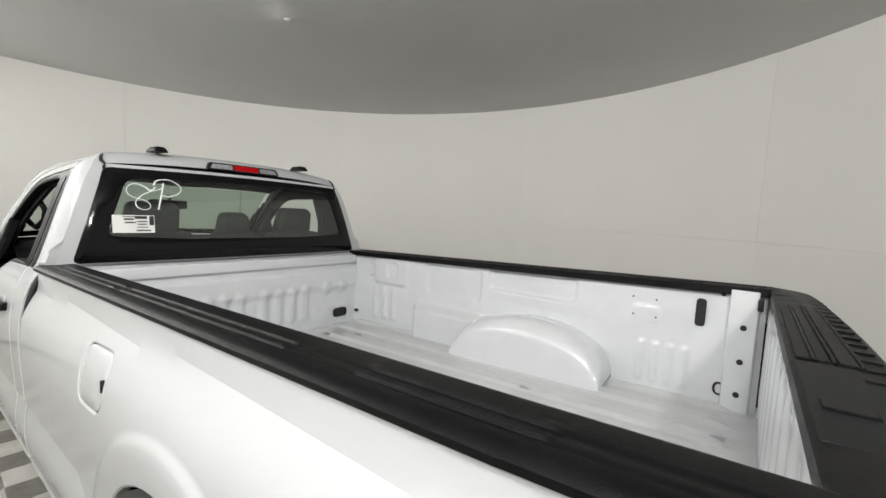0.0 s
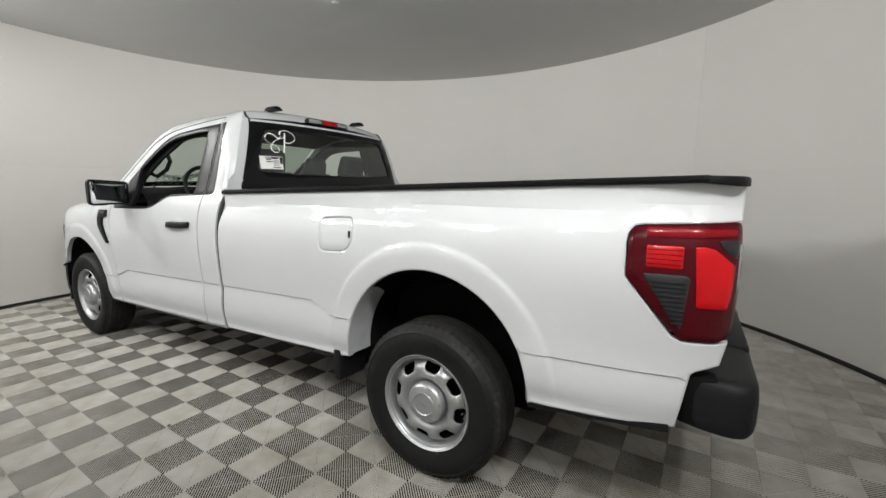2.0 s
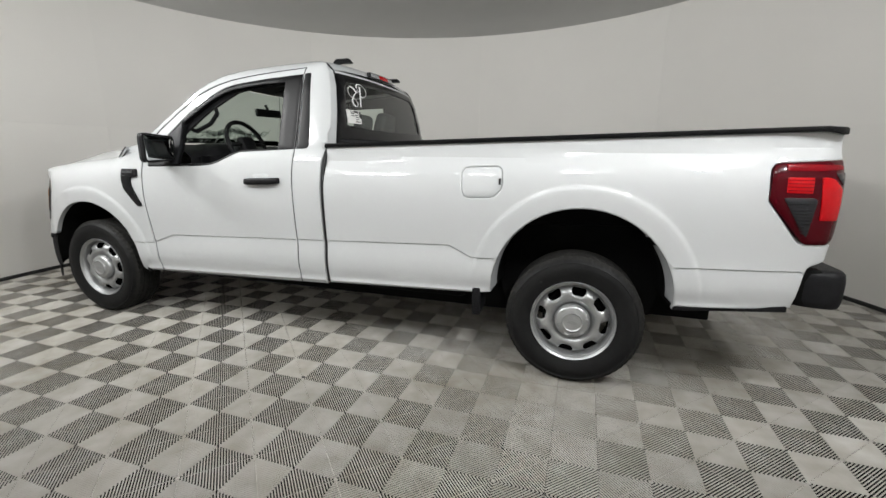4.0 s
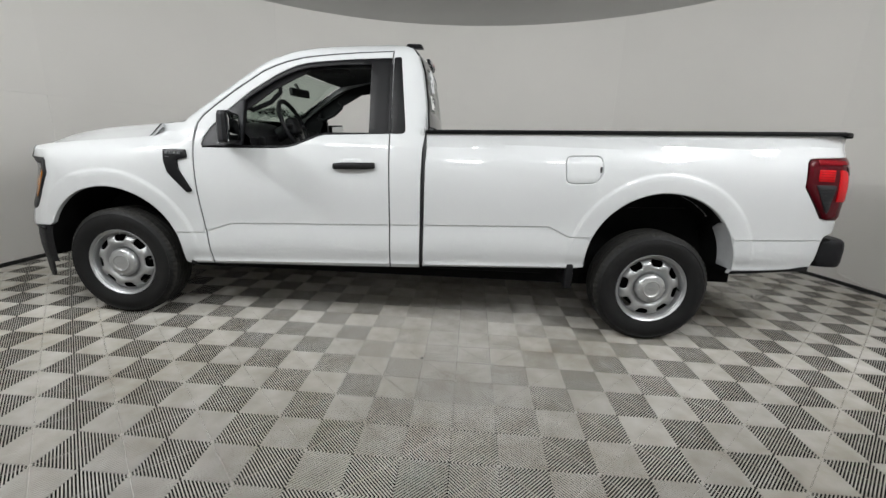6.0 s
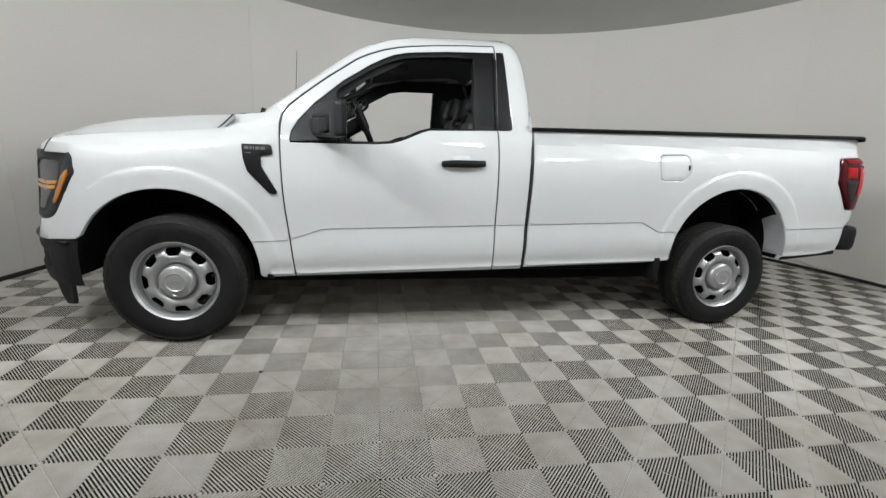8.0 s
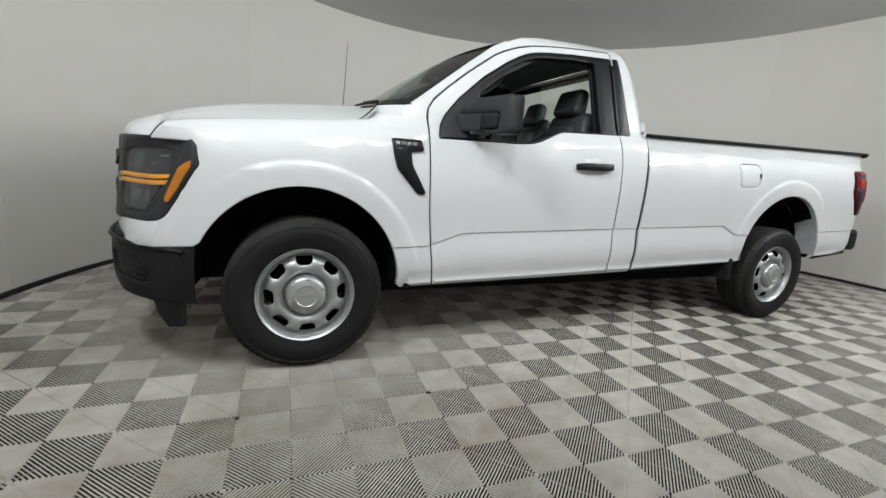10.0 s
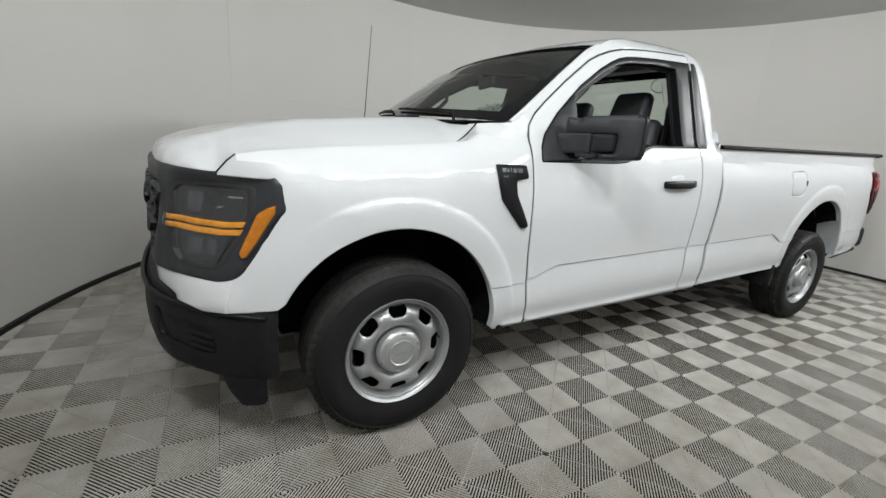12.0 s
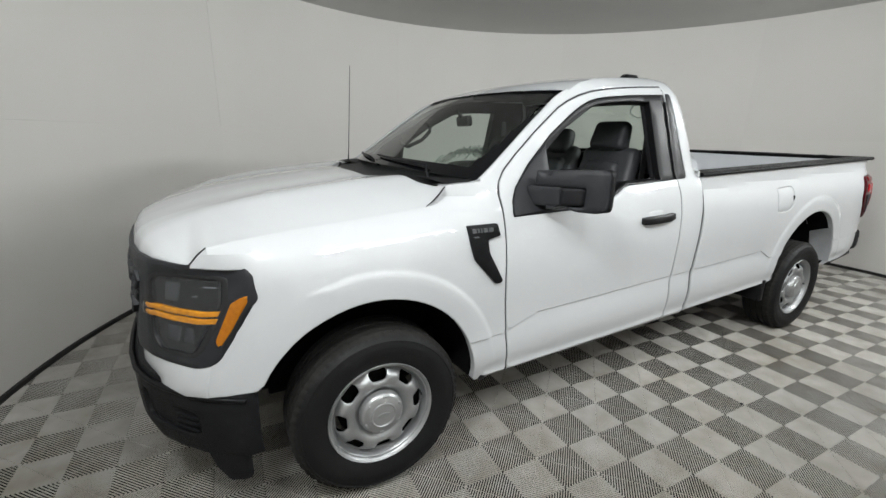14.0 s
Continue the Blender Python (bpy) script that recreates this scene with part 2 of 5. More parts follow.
def sheet(f, nu, nv, depth=None, closed_u=False):
    """A grid f(u, v), u and v from 0 to 1; depth: a vector by which its border is turned in."""
    bm = bmesh.new()
    g = [[bm.verts.new(f(i / nu, j / nv)) for j in range(nv + 1)] for i in range(nu if closed_u else nu + 1)]
    for i in range(nu):
        for j in range(nv):
            a, b = g[i], g[(i + 1) % len(g)]
            try:
                bm.faces.new((a[j], b[j], b[j + 1], a[j + 1]))
            except ValueError:
                pass
    if depth is not None:
        be = [e for e in bm.edges if len(e.link_faces) == 1]
        r = bmesh.ops.extrude_edge_only(bm, edges=be)
        bmesh.ops.translate(bm, verts=[q for q in r["geom"] if isinstance(q, bmesh.types.BMVert)], vec=Vector(depth))
    bmesh.ops.recalc_face_normals(bm, faces=bm.faces)
    return bm


def tube(pts, r, n=10, closed=False, flat=1.0, bm=None):
    """A tube along points; r may be a list."""
    bm = bm or bmesh.new()
    P = [Vector(p) for p in pts]
    rings = []
    for i, p in enumerate(P):
        if closed:
            t = (P[(i + 1) % len(P)] - P[i - 1]).normalized()
        else:
            t = (P[min(i + 1, len(P) - 1)] - P[max(i - 1, 0)]).normalized()
        u = t.orthogonal().normalized() if not rings else (u - t * u.dot(t)).normalized()
        w = t.cross(u)
        rad = r[i] if isinstance(r, (list, tuple)) else r
        rings.append([bm.verts.new(p + (u * math.cos(2 * math.pi * k / n) + w * math.sin(2 * math.pi * k / n) * flat) * rad) for k in range(n)])
    for i in range(len(P) if closed else len(P) - 1):
        a, b = rings[i], rings[(i + 1) % len(P)]
        for k in range(n):
            bm.faces.new((a[k], a[(k + 1) % n], b[(k + 1) % n], b[k]))
    if not closed:
        bm.faces.new(rings[0][::-1])
        bm.faces.new(rings[-1])
    return bm


def block(at, size, bevel=0.01, seg=2, turn=None, bm=None, taper=None):
    """A rounded block; taper: (sx, sy) by which its top is narrowed."""
    out = bm or bmesh.new()
    b = bmesh.new()
    bmesh.ops.create_cube(b, size=1.0)
    for v in b.verts:
        if taper and v.co.z > 0:
            v.co.x *= taper[0]
            v.co.y *= taper[1]
        v.co = Vector((v.co.x * size[0], v.co.y * size[1], v.co.z * size[2]))
    if bevel:
        bmesh.ops.bevel(b, geom=b.edges[:], offset=bevel, segments=seg, affect="EDGES", profile=0.5)
    m = Matrix.Translation(at) @ (turn or Matrix())
    b.transform(m)
    tmp = bpy.data.meshes.new("tmp")
    b.to_mesh(tmp)
    b.free()
    out.from_mesh(tmp)
    bpy.data.meshes.remove(tmp)
    return out


def lathe(profile, n=64, arc=None):
    """Turned about the y axis: profile of (radius, y)."""
    return sheet(lambda u, v: Vector((math.cos(2 * math.pi * u), 0, math.sin(2 * math.pi * u))) * profile[round(v * (len(profile) - 1))][0]
                 + Vector((0, profile[round(v * (len(profile) - 1))][1], 0)), n, len(profile) - 1, closed_u=True)


def prism(outline, place, vec, bevel=0.0):
    """A solid from a closed outline: place(a, b) gives its face, vec its thickness."""
    bm = bmesh.new()
    a = [bm.verts.new(place(*p)) for p in outline]
    b = [bm.verts.new(place(*p) + Vector(vec)) for p in outline]
    bm.faces.new(a)
    bm.faces.new(b[::-1])
    for i in range(len(a)):
        bm.faces.new((a[i - 1], a[i], b[i], b[i - 1]))
    bmesh.ops.recalc_face_normals(bm, faces=bm.faces)
    if bevel:
        bmesh.ops.bevel(bm, geom=[e for e in bm.edges if e.calc_face_angle(0) > 0.5], offset=bevel, segments=2, affect="EDGES", profile=0.5)
    return bm


# ---- booth ----
def ceil_z(x):
    return CEIL + SLOPE * (x - CX)


def ring(r, a):
    return CX + r * math.cos(a), CYR + r * math.sin(a)


bm = sheet(lambda u, v: Vector((*ring(RR + 0.35, 2 * math.pi * u), 0)) * 1.0 + Vector((0, 0, -0.0078)) if v > 0 else Vector((CX, CYR, -0.0078)), 96, 1, closed_u=True)
floor = part("floor", bm, SUBM)
tagged(floor, "dark floor under grey ribbed interlocking plastic tiles", "floor", kind="structure")

SEAMS = [18.9 + 37.2 * k for k in range(10)]
wall = empty("wall_round", "curved off-white booth wall of smooth tall panels", "wall", kind="structure")
wall.location = (CX, CYR, 0)
for k in range(len(SEAMS)):
    a0 = radians(SEAMS[k])
    a1 = radians(SEAMS[(k + 1) % len(SEAMS)] + (360 if k == len(SEAMS) - 1 else 0))
    g = 0.0004 / RR
    for z0, z1 in ((0.0, 1.549), (1.5502, None)):
        def f(u, v, a0=a0, a1=a1, z0=z0, z1=z1):
            a = a0 + g + (a1 - a0 - 2 * g) * u
            x, y = ring(RR + 0.004 * math.cos(k * 2.1) * (0.5 if z1 is None else -0.3), a)
            top = (ceil_z(x) + 0.05) if z1 is None else z1
            return Vector((x - CX, y - CYR, z0 + (top - z0) * v))
        bm = sheet(f, 24, 4)
        vec = [(v, Vector((v.co.x, v.co.y, 0)).normalized() * 0.06) for v in bm.verts]
        be = [e for e in bm.edges if len(e.link_faces) == 1]
        r = bmesh.ops.extrude_edge_only(bm, edges=be)
        for q in r["geom"]:
            if isinstance(q, bmesh.types.BMVert):
                q.co += Vector((q.co.x, q.co.y, 0)).normalized() * 0.06
        part("panel", bm, WALLM, wall)
bm = sheet(lambda u, v: Vector((*ring(RR + 0.07, 2 * math.pi * u), -0.05 + 3.6 * v)), 96, 1, closed_u=True)
bk = part("wall_backing", bm, WALLM)
tagged(bk, "plain outer skin behind the curved booth panels", "wall", kind="structure")


def ceil_f(u, v):
    x, y = ring((RR + 0.06) * v, 2 * math.pi * u)
    d = math.dist((x, y), (1.61, 0.6))
    z = ceil_z(x) + 0.010 * math.sin(1.7 * x + 0.6) * math.sin(1.3 * y) * (1 - v)
    return Vector((x, y, z - 0.03 * math.exp(-(d / 0.13) ** 2)))


ceiling = part("ceiling", sheet(ceil_f, 120, 60, closed_u=True), CEILM)
tagged(ceiling, "flat grey stretched ceiling meeting the round wall", "ceiling", kind="structure")
bm = lathe([(0.0, 0.012), (0.016, 0.012), (0.03, 0.004), (0.034, 0.0), (0.0, 0.0)], 20)
bm.transform(Matrix.Translation((1.61, 0.6, ceil_z(1.61) - 0.028)) @ Euler((-math.pi / 2, 0, 0)).to_matrix().to_4x4())
tagged(part("ceiling_rosette", bm, CEILM), "small pale rosette pulling down the grey ceiling", "ceiling rosette")

# a torn edge of the wall's lining near the floor
TEAR = [(14.6, 0.150), (14.4, 0.115), (14.1, 0.100), (13.2, 0.082), (12.1, 0.063), (11.6, 0.066), (11.1, 0.055), (10.0, 0.058), (9.1, 0.060), (7.8, 0.055)]
tagged(part("peeled_lining", tube([Vector((*ring(RR - 0.003 - 0.004 * (i % 3), radians(a)), z)) for i, (a, z) in enumerate(TEAR)], [0.002, 0.003, 0.004, 0.006, 0.005, 0.008, 0.005, 0.003, 0.003, 0.001], 6), WALLM), "thin curled tear in the off-white wall lining", "wall lining")

bm = sheet(lambda u, v: Vector((*ring(RR - (0.0, 0.018, 0.018, 0.0)[round(v * 3)], 2 * math.pi * u), (0.0, 0.0, 0.03, 0.034)[round(v * 3)])), 128, 3, closed_u=True)
tagged(part("baseboard", bm, BASEM), "thin black rubber strip along the wall's foot", "baseboard", kind="structure")

# ---- truck: the side surface ----
WT = [(0.36, 0.925), (0.42, 0.958), (0.46, 0.975), (0.52, 0.988), (0.60, 0.993), (0.66, 0.991), (0.72, 0.988), (0.80, 0.992), (0.90, 0.999), (1.0, 1.002), (1.1, 0.997), (1.18, 0.983),
      (1.24, 0.966), (1.28, 0.948), (1.31, 0.924), (1.45, 0.880), (1.6, 0.834), (1.70, 0.802), (1.78, 0.772), (1.82, 0.742), (1.85, 0.703), (1.875, 0.65), (1.90, 0.57), (1.93, 0.47)]
BEDTOP = [(1.02, 0.0), (1.06, -0.001), (1.10, -0.003), (1.13, -0.007), (1.16, -0.014), (1.19, -0.022), (1.22, -0.030), (1.25, -0.032), (1.28, -0.018), (1.31, 0.0)]
ARCH = ((-0.02, 0.425), (3.605, 0.53))
ARCH_R, FLARE_R = (0.471, 0.476), (0.588, 0.598)
SEAM = [(-0.63, 1.070, 0.836), (-0.60, 1.108, 0.850), (-0.574, 1.131, 0.858), (-0.5, 1.146, 0.862), (-0.3, 1.171, 0.868), (0.0, 1.199, 0.873), (0.15, 1.214, 0.877), (0.243, 1.226, 0.880), (0.275, 1.250, 0.884), (0.305, 1.280, 0.884), (0.33, 1.305, 0.880)]
SHOULDER = [(-0.02, -0.04), (0.0, 0.0), (0.015, 0.026), (0.03, 0.045), (0.05, 0.064), (0.08, 0.086), (0.12, 0.105), (0.16, 0.116), (0.22, 0.122), (0.40, 0.125)]
WZS = np.arange(0.28, 1.98, 0.004)
KERN = np.exp(-(np.arange(-20, 21) * 0.004 / 0.022) ** 2 / 2)
WWS = np.convolve(np.pad(np.interp(WZS, [q[0] for q in WT], [q[1] for q in WT]), 20, mode="edge"), KERN / KERN.sum(), mode="valid")


def char_z(x):
    return lerp_table([(0.60, 0.664), (0.80, 0.728), (2.88, 0.735), (3.01, 0.667), (5, 0.665)], x)


FX = [(0.0, -0.878), (0.12, -0.876), (0.25, -0.870), (0.42, -0.856), (0.57, -0.828), (0.68, -0.783), (0.77, -0.722), (0.862, -0.642), (0.91, -0.575), (0.94, -0.525), (0.965, -0.46), (0.985, -0.36), (1.0, -0.22)]


def fx(w, z):
    """The front's place at a half-width and height: swept back more towards the corner."""
    w = abs(w)
    top = min(1, max(0, (z - 1.00) / 0.065))
    sweep = (1 - top) * min(1, max(0, (w - 0.67) / 0.24)) + top * min(1, max(0, (w - 0.82) / 0.07))
    lean = 0.10 * min(1, w / 0.6) + 0.32 * sweep * min(1, max(0, (1.0 - w) / 0.12))
    return lerp_table(FX, w) + lean * max(z - 0.78, -0.16)



REAR = [(4.22, 0.0), (4.35, -0.003), (4.45, -0.009), (4.55, -0.020), (4.62, -0.032), (4.68, -0.052), (4.705, -0.070), (4.722, -0.094), (4.738, -0.13), (4.753, -0.19), (4.77, -0.28)]
REARTOP = [(4.50, 0.0), (4.60, 0.006), (4.65, 0.014), (4.69, 0.036), (4.71, 0.036), (4.73, 0.015), (4.745, 0.0)]


def side_w(x, z):
    zr = z - RK * (x - 2.0)
    w = float(np.interp(zr, WZS, WWS))
    if x > 2.06:
        w += lerp_table(BEDTOP, zr)
        w = 0.5 * (w + 0.937 + math.hypot(w - 0.937, 0.005)) if zr > 1.1 else w
    if x < 0.58:
        # the front fender's round shoulder, falling in to the hood's seam
        t = min(1, max(0, (0.58 - x) / 0.34))
        t = t * t * (3 - 2 * t)
        seam = lerp_table([(q[0], q[1]) for q in SEAM[:8]], x)
        w += (min(w, lerp_table([(q[0], q[2]) for q in SEAM], x) + lerp_table(SHOULDER, seam - z)) - w) * t
    if 1.88 < x < 2.07 and zr > 1.28:
        # the cab's rounded rear corner
        d = float(np.interp(z, [1.325, 1.36, 1.52, 1.70, 1.80], [2.063, 2.063, 2.05, 2.02, 1.985])) - x
        w -= 0.42 * max(0, 0.085 - max(d, 0)) ** 2 / 0.085 * min(1, (zr - 1.28) / 0.08)
    d = zr - char_z(x)
    if d < 0:
        w -= 0.007 * min(1, -d / 0.006) * max(0, 1 - max(0, -d - 0.006) / 0.12)
    if 0.5 < x < 4.6:
        w += 0.006 * math.exp(-((zr - 0.461) / 0.009) ** 2) - 0.004 * math.exp(-((zr - 0.50) / 0.022) ** 2)
    for (ax, az), fr in zip(ARCH, FLARE_R):
        r = math.hypot(x - ax, z - az)
        if r < 0.66 and -0.30 < z - az:
            s = min(1, max(0, (fr + 0.006 - r) / 0.030)); s = s * s * (3 - 2 * s) * min(1, max(0, (z - az + 0.02) / 0.2))
            w += (0.0105 - 0.004 * max(0, (fr - 0.05 - r) / 0.1)) * s
    if x < -0.2:
        cap = float(np.interp(x, [fx(q, min(z, 1.06)) for q, _ in FX], [q for q, _ in FX]))
        if x < -0.466 and z > 1.045:
            cap = lerp_table([(-0.63, 0.838), (-0.60, 0.858), (-0.56, 0.885), (-0.52, 0.906), (-0.466, 0.926)], x)
        w = min(w, cap) - max(0, 0.03 - abs(w - cap)) ** 2 / 0.12 * min(1, (-0.2 - x) / 0.2)
    if x > 4.22:
        w += lerp_table(REAR, x) - lerp_table(REARTOP, x) * min(1, max(0, (zr - 0.98) / 0.30))
    return w


def P(x, w, z):
    return Vector((x, CY + w, z))


def on_side(s, out=0.0):
    return lambda x, z: P(x, s * (side_w(x, z) + out), z)


def arc_pts(c, r, a0, a1, n=14, squash=1.0):
    return [(c[0] + r * math.cos(radians(a0 + (a1 - a0) * i / n)), c[1] + r * squash * math.sin(radians(a0 + (a1 - a0) * i / n))) for i in range(n + 1)]


truck = empty("pickup_truck", "white two-door pickup truck with long open bed parked on ribbed tiles", "pickup truck", at=(1.8, CY, 0))
truck_origin = Matrix.Translation((1.8, CY, 0))


def tpart(name, bm, mat, label="", smooth=35, parent=None):
    """A part of the truck, built in world places."""
    ob = part(name, bm, mat, parent or truck, label, smooth)
    ob.matrix_parent_inverse = truck_origin.inverted()
    if parent:
        ob.matrix_parent_inverse = Matrix()
    return ob


def crease_lines():
    out = []
    xs = np.arange(-0.5, 4.7, 0.025)
    for d in (0.006, 0.0, -0.006, -0.014, -0.03):
        out.append([(float(x), char_z(x) + d + RK * (x - 2.0)) for x in xs])
    for zr in (0.447, 0.454, 0.461, 0.468, 0.476, 0.488, 0.51):
        out.append([(float(x), zr + RK * (x - 2.0)) for x in np.arange(0.5, 4.6, 0.025)])
    for c, fr in zip(ARCH, FLARE_R):
        for d in (0.012, 0.004, -0.002, -0.009, -0.016, -0.026, -0.05, -0.09):
            out.append(arc_pts(c, fr + d, -28, 208, 90))
    return out


CREASES = crease_lines()
DOOR = [(0.584, 1.262), (0.585, 1.175), (0.590, 1.04), (0.596, 0.90), (0.605, 0.79), (0.625, 0.62), (0.650, 0.400), (1.848, 0.432), (1.842, 0.9), (1.834, 1.30), (1.826, 1.811), (1.62, 1.795), (1.45, 1.778), (1.346, 1.764), (1.25, 1.748), (1.153, 1.722), (1.07, 1.690), (0.999, 1.655), (0.83, 1.535), (0.70, 1.432), (0.625, 1.365), (0.592, 1.318)]
OPENING = [(0.635, 1.168), (0.632, 1.19), (0.640, 1.235), (0.675, 1.295), (0.76, 1.392), (0.919, 1.530), (1.073, 1.633), (1.15, 1.675), (1.211, 1.702), (1.28, 1.720), (1.353, 1.731), (1.532, 1.750), (1.714, 1.763), (1.826, 1.770), (1.835, 1.297), (1.42, 1.276), (1.38, 1.264), (1.316, 1.235), (1.25, 1.206), (1.196, 1.190), (1.11, 1.181)]
GLASS = [(0.885, 1.19), (1.11, 1.196), (1.196, 1.205), (1.25, 1.222), (1.36, 1.274), (1.42, 1.291), (1.700, 1.300), (1.694, 1.722), (1.53, 1.718), (1.36, 1.700), (1.28, 1.688), (1.21, 1.668), (1.15, 1.642), (1.073, 1.600), (0.919, 1.497), (0.885, 1.468)]
QUARTER = [(1.842, 1.297), (1.92, 1.301), (1.935, 1.315), (1.932, 1.36), (1.886, 1.777), (1.838, 1.774)]
CAB = [(0.460, 1.312), (0.472, 1.322), (0.50, 1.325), (0.65, 1.440), (0.827, 1.577), (0.994, 1.70), (1.08, 1.745), (1.126, 1.768), (1.188, 1.794), (1.324, 1.826), (1.45, 1.842), (1.618, 1.858), (1.81, 1.871), (1.89, 1.866), (1.95, 1.843), (1.99, 1.79), (2.02, 1.70), (2.05, 1.52), (2.065, 1.34), (2.047, 1.20), (2.043, 1.05), (2.046, 0.437), (1.856, 0.432),
       (1.850, 0.9), (1.842, 1.30), (1.834, 1.819), (1.62, 1.803), (1.45, 1.786), (1.343, 1.772), (1.245, 1.756), (1.147, 1.730), (1.063, 1.697), (0.993, 1.662), (0.824, 1.542), (0.693, 1.438), (0.617, 1.371), (0.583, 1.320), (0.574, 1.28), (0.570, 1.262)]
FENDER = [(0.571, 1.279), (0.577, 1.175), (0.582, 1.04), (0.588, 0.90), (0.597, 0.79), (0.617, 0.62), (0.642, 0.400), (0.468, 0.392)] + arc_pts(ARCH[0], ARCH_R[0], -2, 154, 28) + \
         [(-0.47, 0.612), (-0.62, 0.60), (-0.63, 0.70), (-0.605, 0.735), (-0.56, 0.795), (-0.49, 0.925), (-0.468, 0.965), (-0.464, 1.045), (-0.478, 1.058), (-0.628, 1.060)] + \
         [(x, z) for x, z, _ in SEAM] + [(0.40, 1.315), (0.466, 1.320)]
BED = [(2.071, 1.311)] + [(2.070, 0.448), (3.06, 0.482)] + arc_pts(ARCH[1], ARCH_R[1], 184, -4, 30) + [(4.092, 0.515), (4.595, 0.560), (4.626, 0.760), (4.64, 0.772), (4.705, 0.797), (4.722, 0.872)] + \
      [(4.588, 0.872), (4.560, 0.886), (4.410, 1.075), (4.404, 1.19), (4.408, 1.222), (4.424, 1.245), (4.45, 1.2515), (4.730, 1.267), (4.736, 1.382), (4.6, 1.392)]
FUEL = rounded([(2.943, 1.205), (3.172, 1.216), (3.180, 1.10), (3.135, 1.045), (2.955, 1.037)], 0.045, 5)
TAIL = rounded([(4.412, 1.180), (4.414, 1.222), (4.428, 1.242), (4.455, 1.249), (4.728, 1.266), (4.738, 1.12), (4.730, 0.91), (4.695, 0.878), (4.586, 0.878), (4.410, 1.082)], 0.018, 4)



def fender_top(s, u, v):
    """The ledge between the fender's rear top and the foot of the windscreen."""
    x = 0.335 + 0.20 * u
    z = lerp_table([(0.33, 1.306), (0.40, 1.315), (0.47, 1.322), (0.54, 1.345)], x)
    w0 = side_w(x, z)
    w1 = lerp_table([(0.33, 0.70), (0.45, 0.80), (0.54, w0 - 0.03)], x)
    return P(x, s * (w0 + (w1 - w0) * v), z + 0.004 * math.sin(math.pi * v) - 0.012 * v)


def add_mesh(bm, other):
    tmp = bpy.data.meshes.new("tmp")
    other.to_mesh(tmp)
    other.free()
    bm.from_mesh(tmp)
    bpy.data.meshes.remove(tmp)
    return bm


for s in (-1, 1):
    inward = Vector((0, -s, 0))
    bm = skin(FENDER, [], on_side(s), inward, 0.03, 0.03, 0.004, creases=CREASES)
    add_mesh(bm, sheet(lambda u, v: fender_top(s, u, v), 12, 6))
    tpart("fender", bm, WHITE, smooth=16)
    tpart("cab_side", skin(CAB, [rounded(QUARTER, 0.012)], on_side(s), inward, 0.03, 0.03, 0.004, creases=CREASES), WHITE, smooth=16)
    tpart("bed_side", skin(BED, [FUEL] if s < 0 else [], on_side(s), inward, 0.03, 0.03, creases=CREASES), WHITE, smooth=16)
    door = tpart("door", skin(DOOR, [OPENING], on_side(s), inward, 0.03, 0.03, 0.004, creases=CREASES), WHITE, smooth=16)
    tpart("window_trim", skin(OPENING, [GLASS], on_side(s, -0.006), inward, 0.035, 0.04, 0.004), SATIN, "satin black window surround and pillar cover", parent=door)
    tpart("quarter_trim", skin(rounded(QUARTER, 0.012), [], on_side(s, -0.003), inward, 0.01, 0.04, 0.003), SATIN, "satin black quarter panel")
    tpart("pillar_cover", skin([(1.819, 1.728), (1.836, 1.730), (1.840, 1.299), (1.829, 1.297)], [], on_side(s, 0.002), inward, 0.006, 0.04, 0.001), SATIN, "satin black pillar strip", parent=door)
    # dark tube laid round the door to paint the shade in its gap
    gap = [q for q in resample(inset(DOOR, -0.004), 0.02)]
    tpart("door_gap_shade", tube([on_side(s, -0.009)(*q) for q in gap], 0.0055, 6, closed=True), SEAL, "dark strip standing in for the shade in the door gap")
    if s < 0:
        tpart("fuel_door", skin(inset(FUEL, 0.0035), [], on_side(s, -0.001), inward, 0.012, 0.04, 0.003), WHITE)


# ---- truck: cab shell ----
TOPLINE = [(0.50, 1.325), (0.65, 1.440), (0.827, 1.577), (0.994, 1.70), (1.08, 1.745)]


def along(line, t):
    """Point at the fraction t of a line."""
    d = [0.0]
    for a, b in zip(line, line[1:]):
        d.append(d[-1] + math.dist(a, b))
    return tuple(float(np.interp(t * d[-1], d, [q[k] for q in line])) for k in range(len(line[0])))


def pillar_edge(t):
    x, z = along(TOPLINE, t)
    return Vector((x + 0.002, side_w(x, z) - 0.040, z + 0.002))


def shield(u, v, off=0.0):
    """The windscreen: u across, v from its foot to its head."""
    e = pillar_edge(v)
    k = 2 * u - 1
    bow = 0.17 + (0.10 - 0.17) * v
    return P(e.x - bow * (1 - k * k) + off * 0.55, k * e.y, e.z + (0.020 - 0.004 * v) * (1 - k * k) - off * 0.83)


ROOFLINE = [(1.08, 1.745), (1.126, 1.768), (1.188, 1.794), (1.25, 1.811), (1.324, 1.826), (1.45, 1.842), (1.618, 1.858), (1.81, 1.871), (1.89, 1.866), (1.95, 1.843), (1.985, 1.800)]


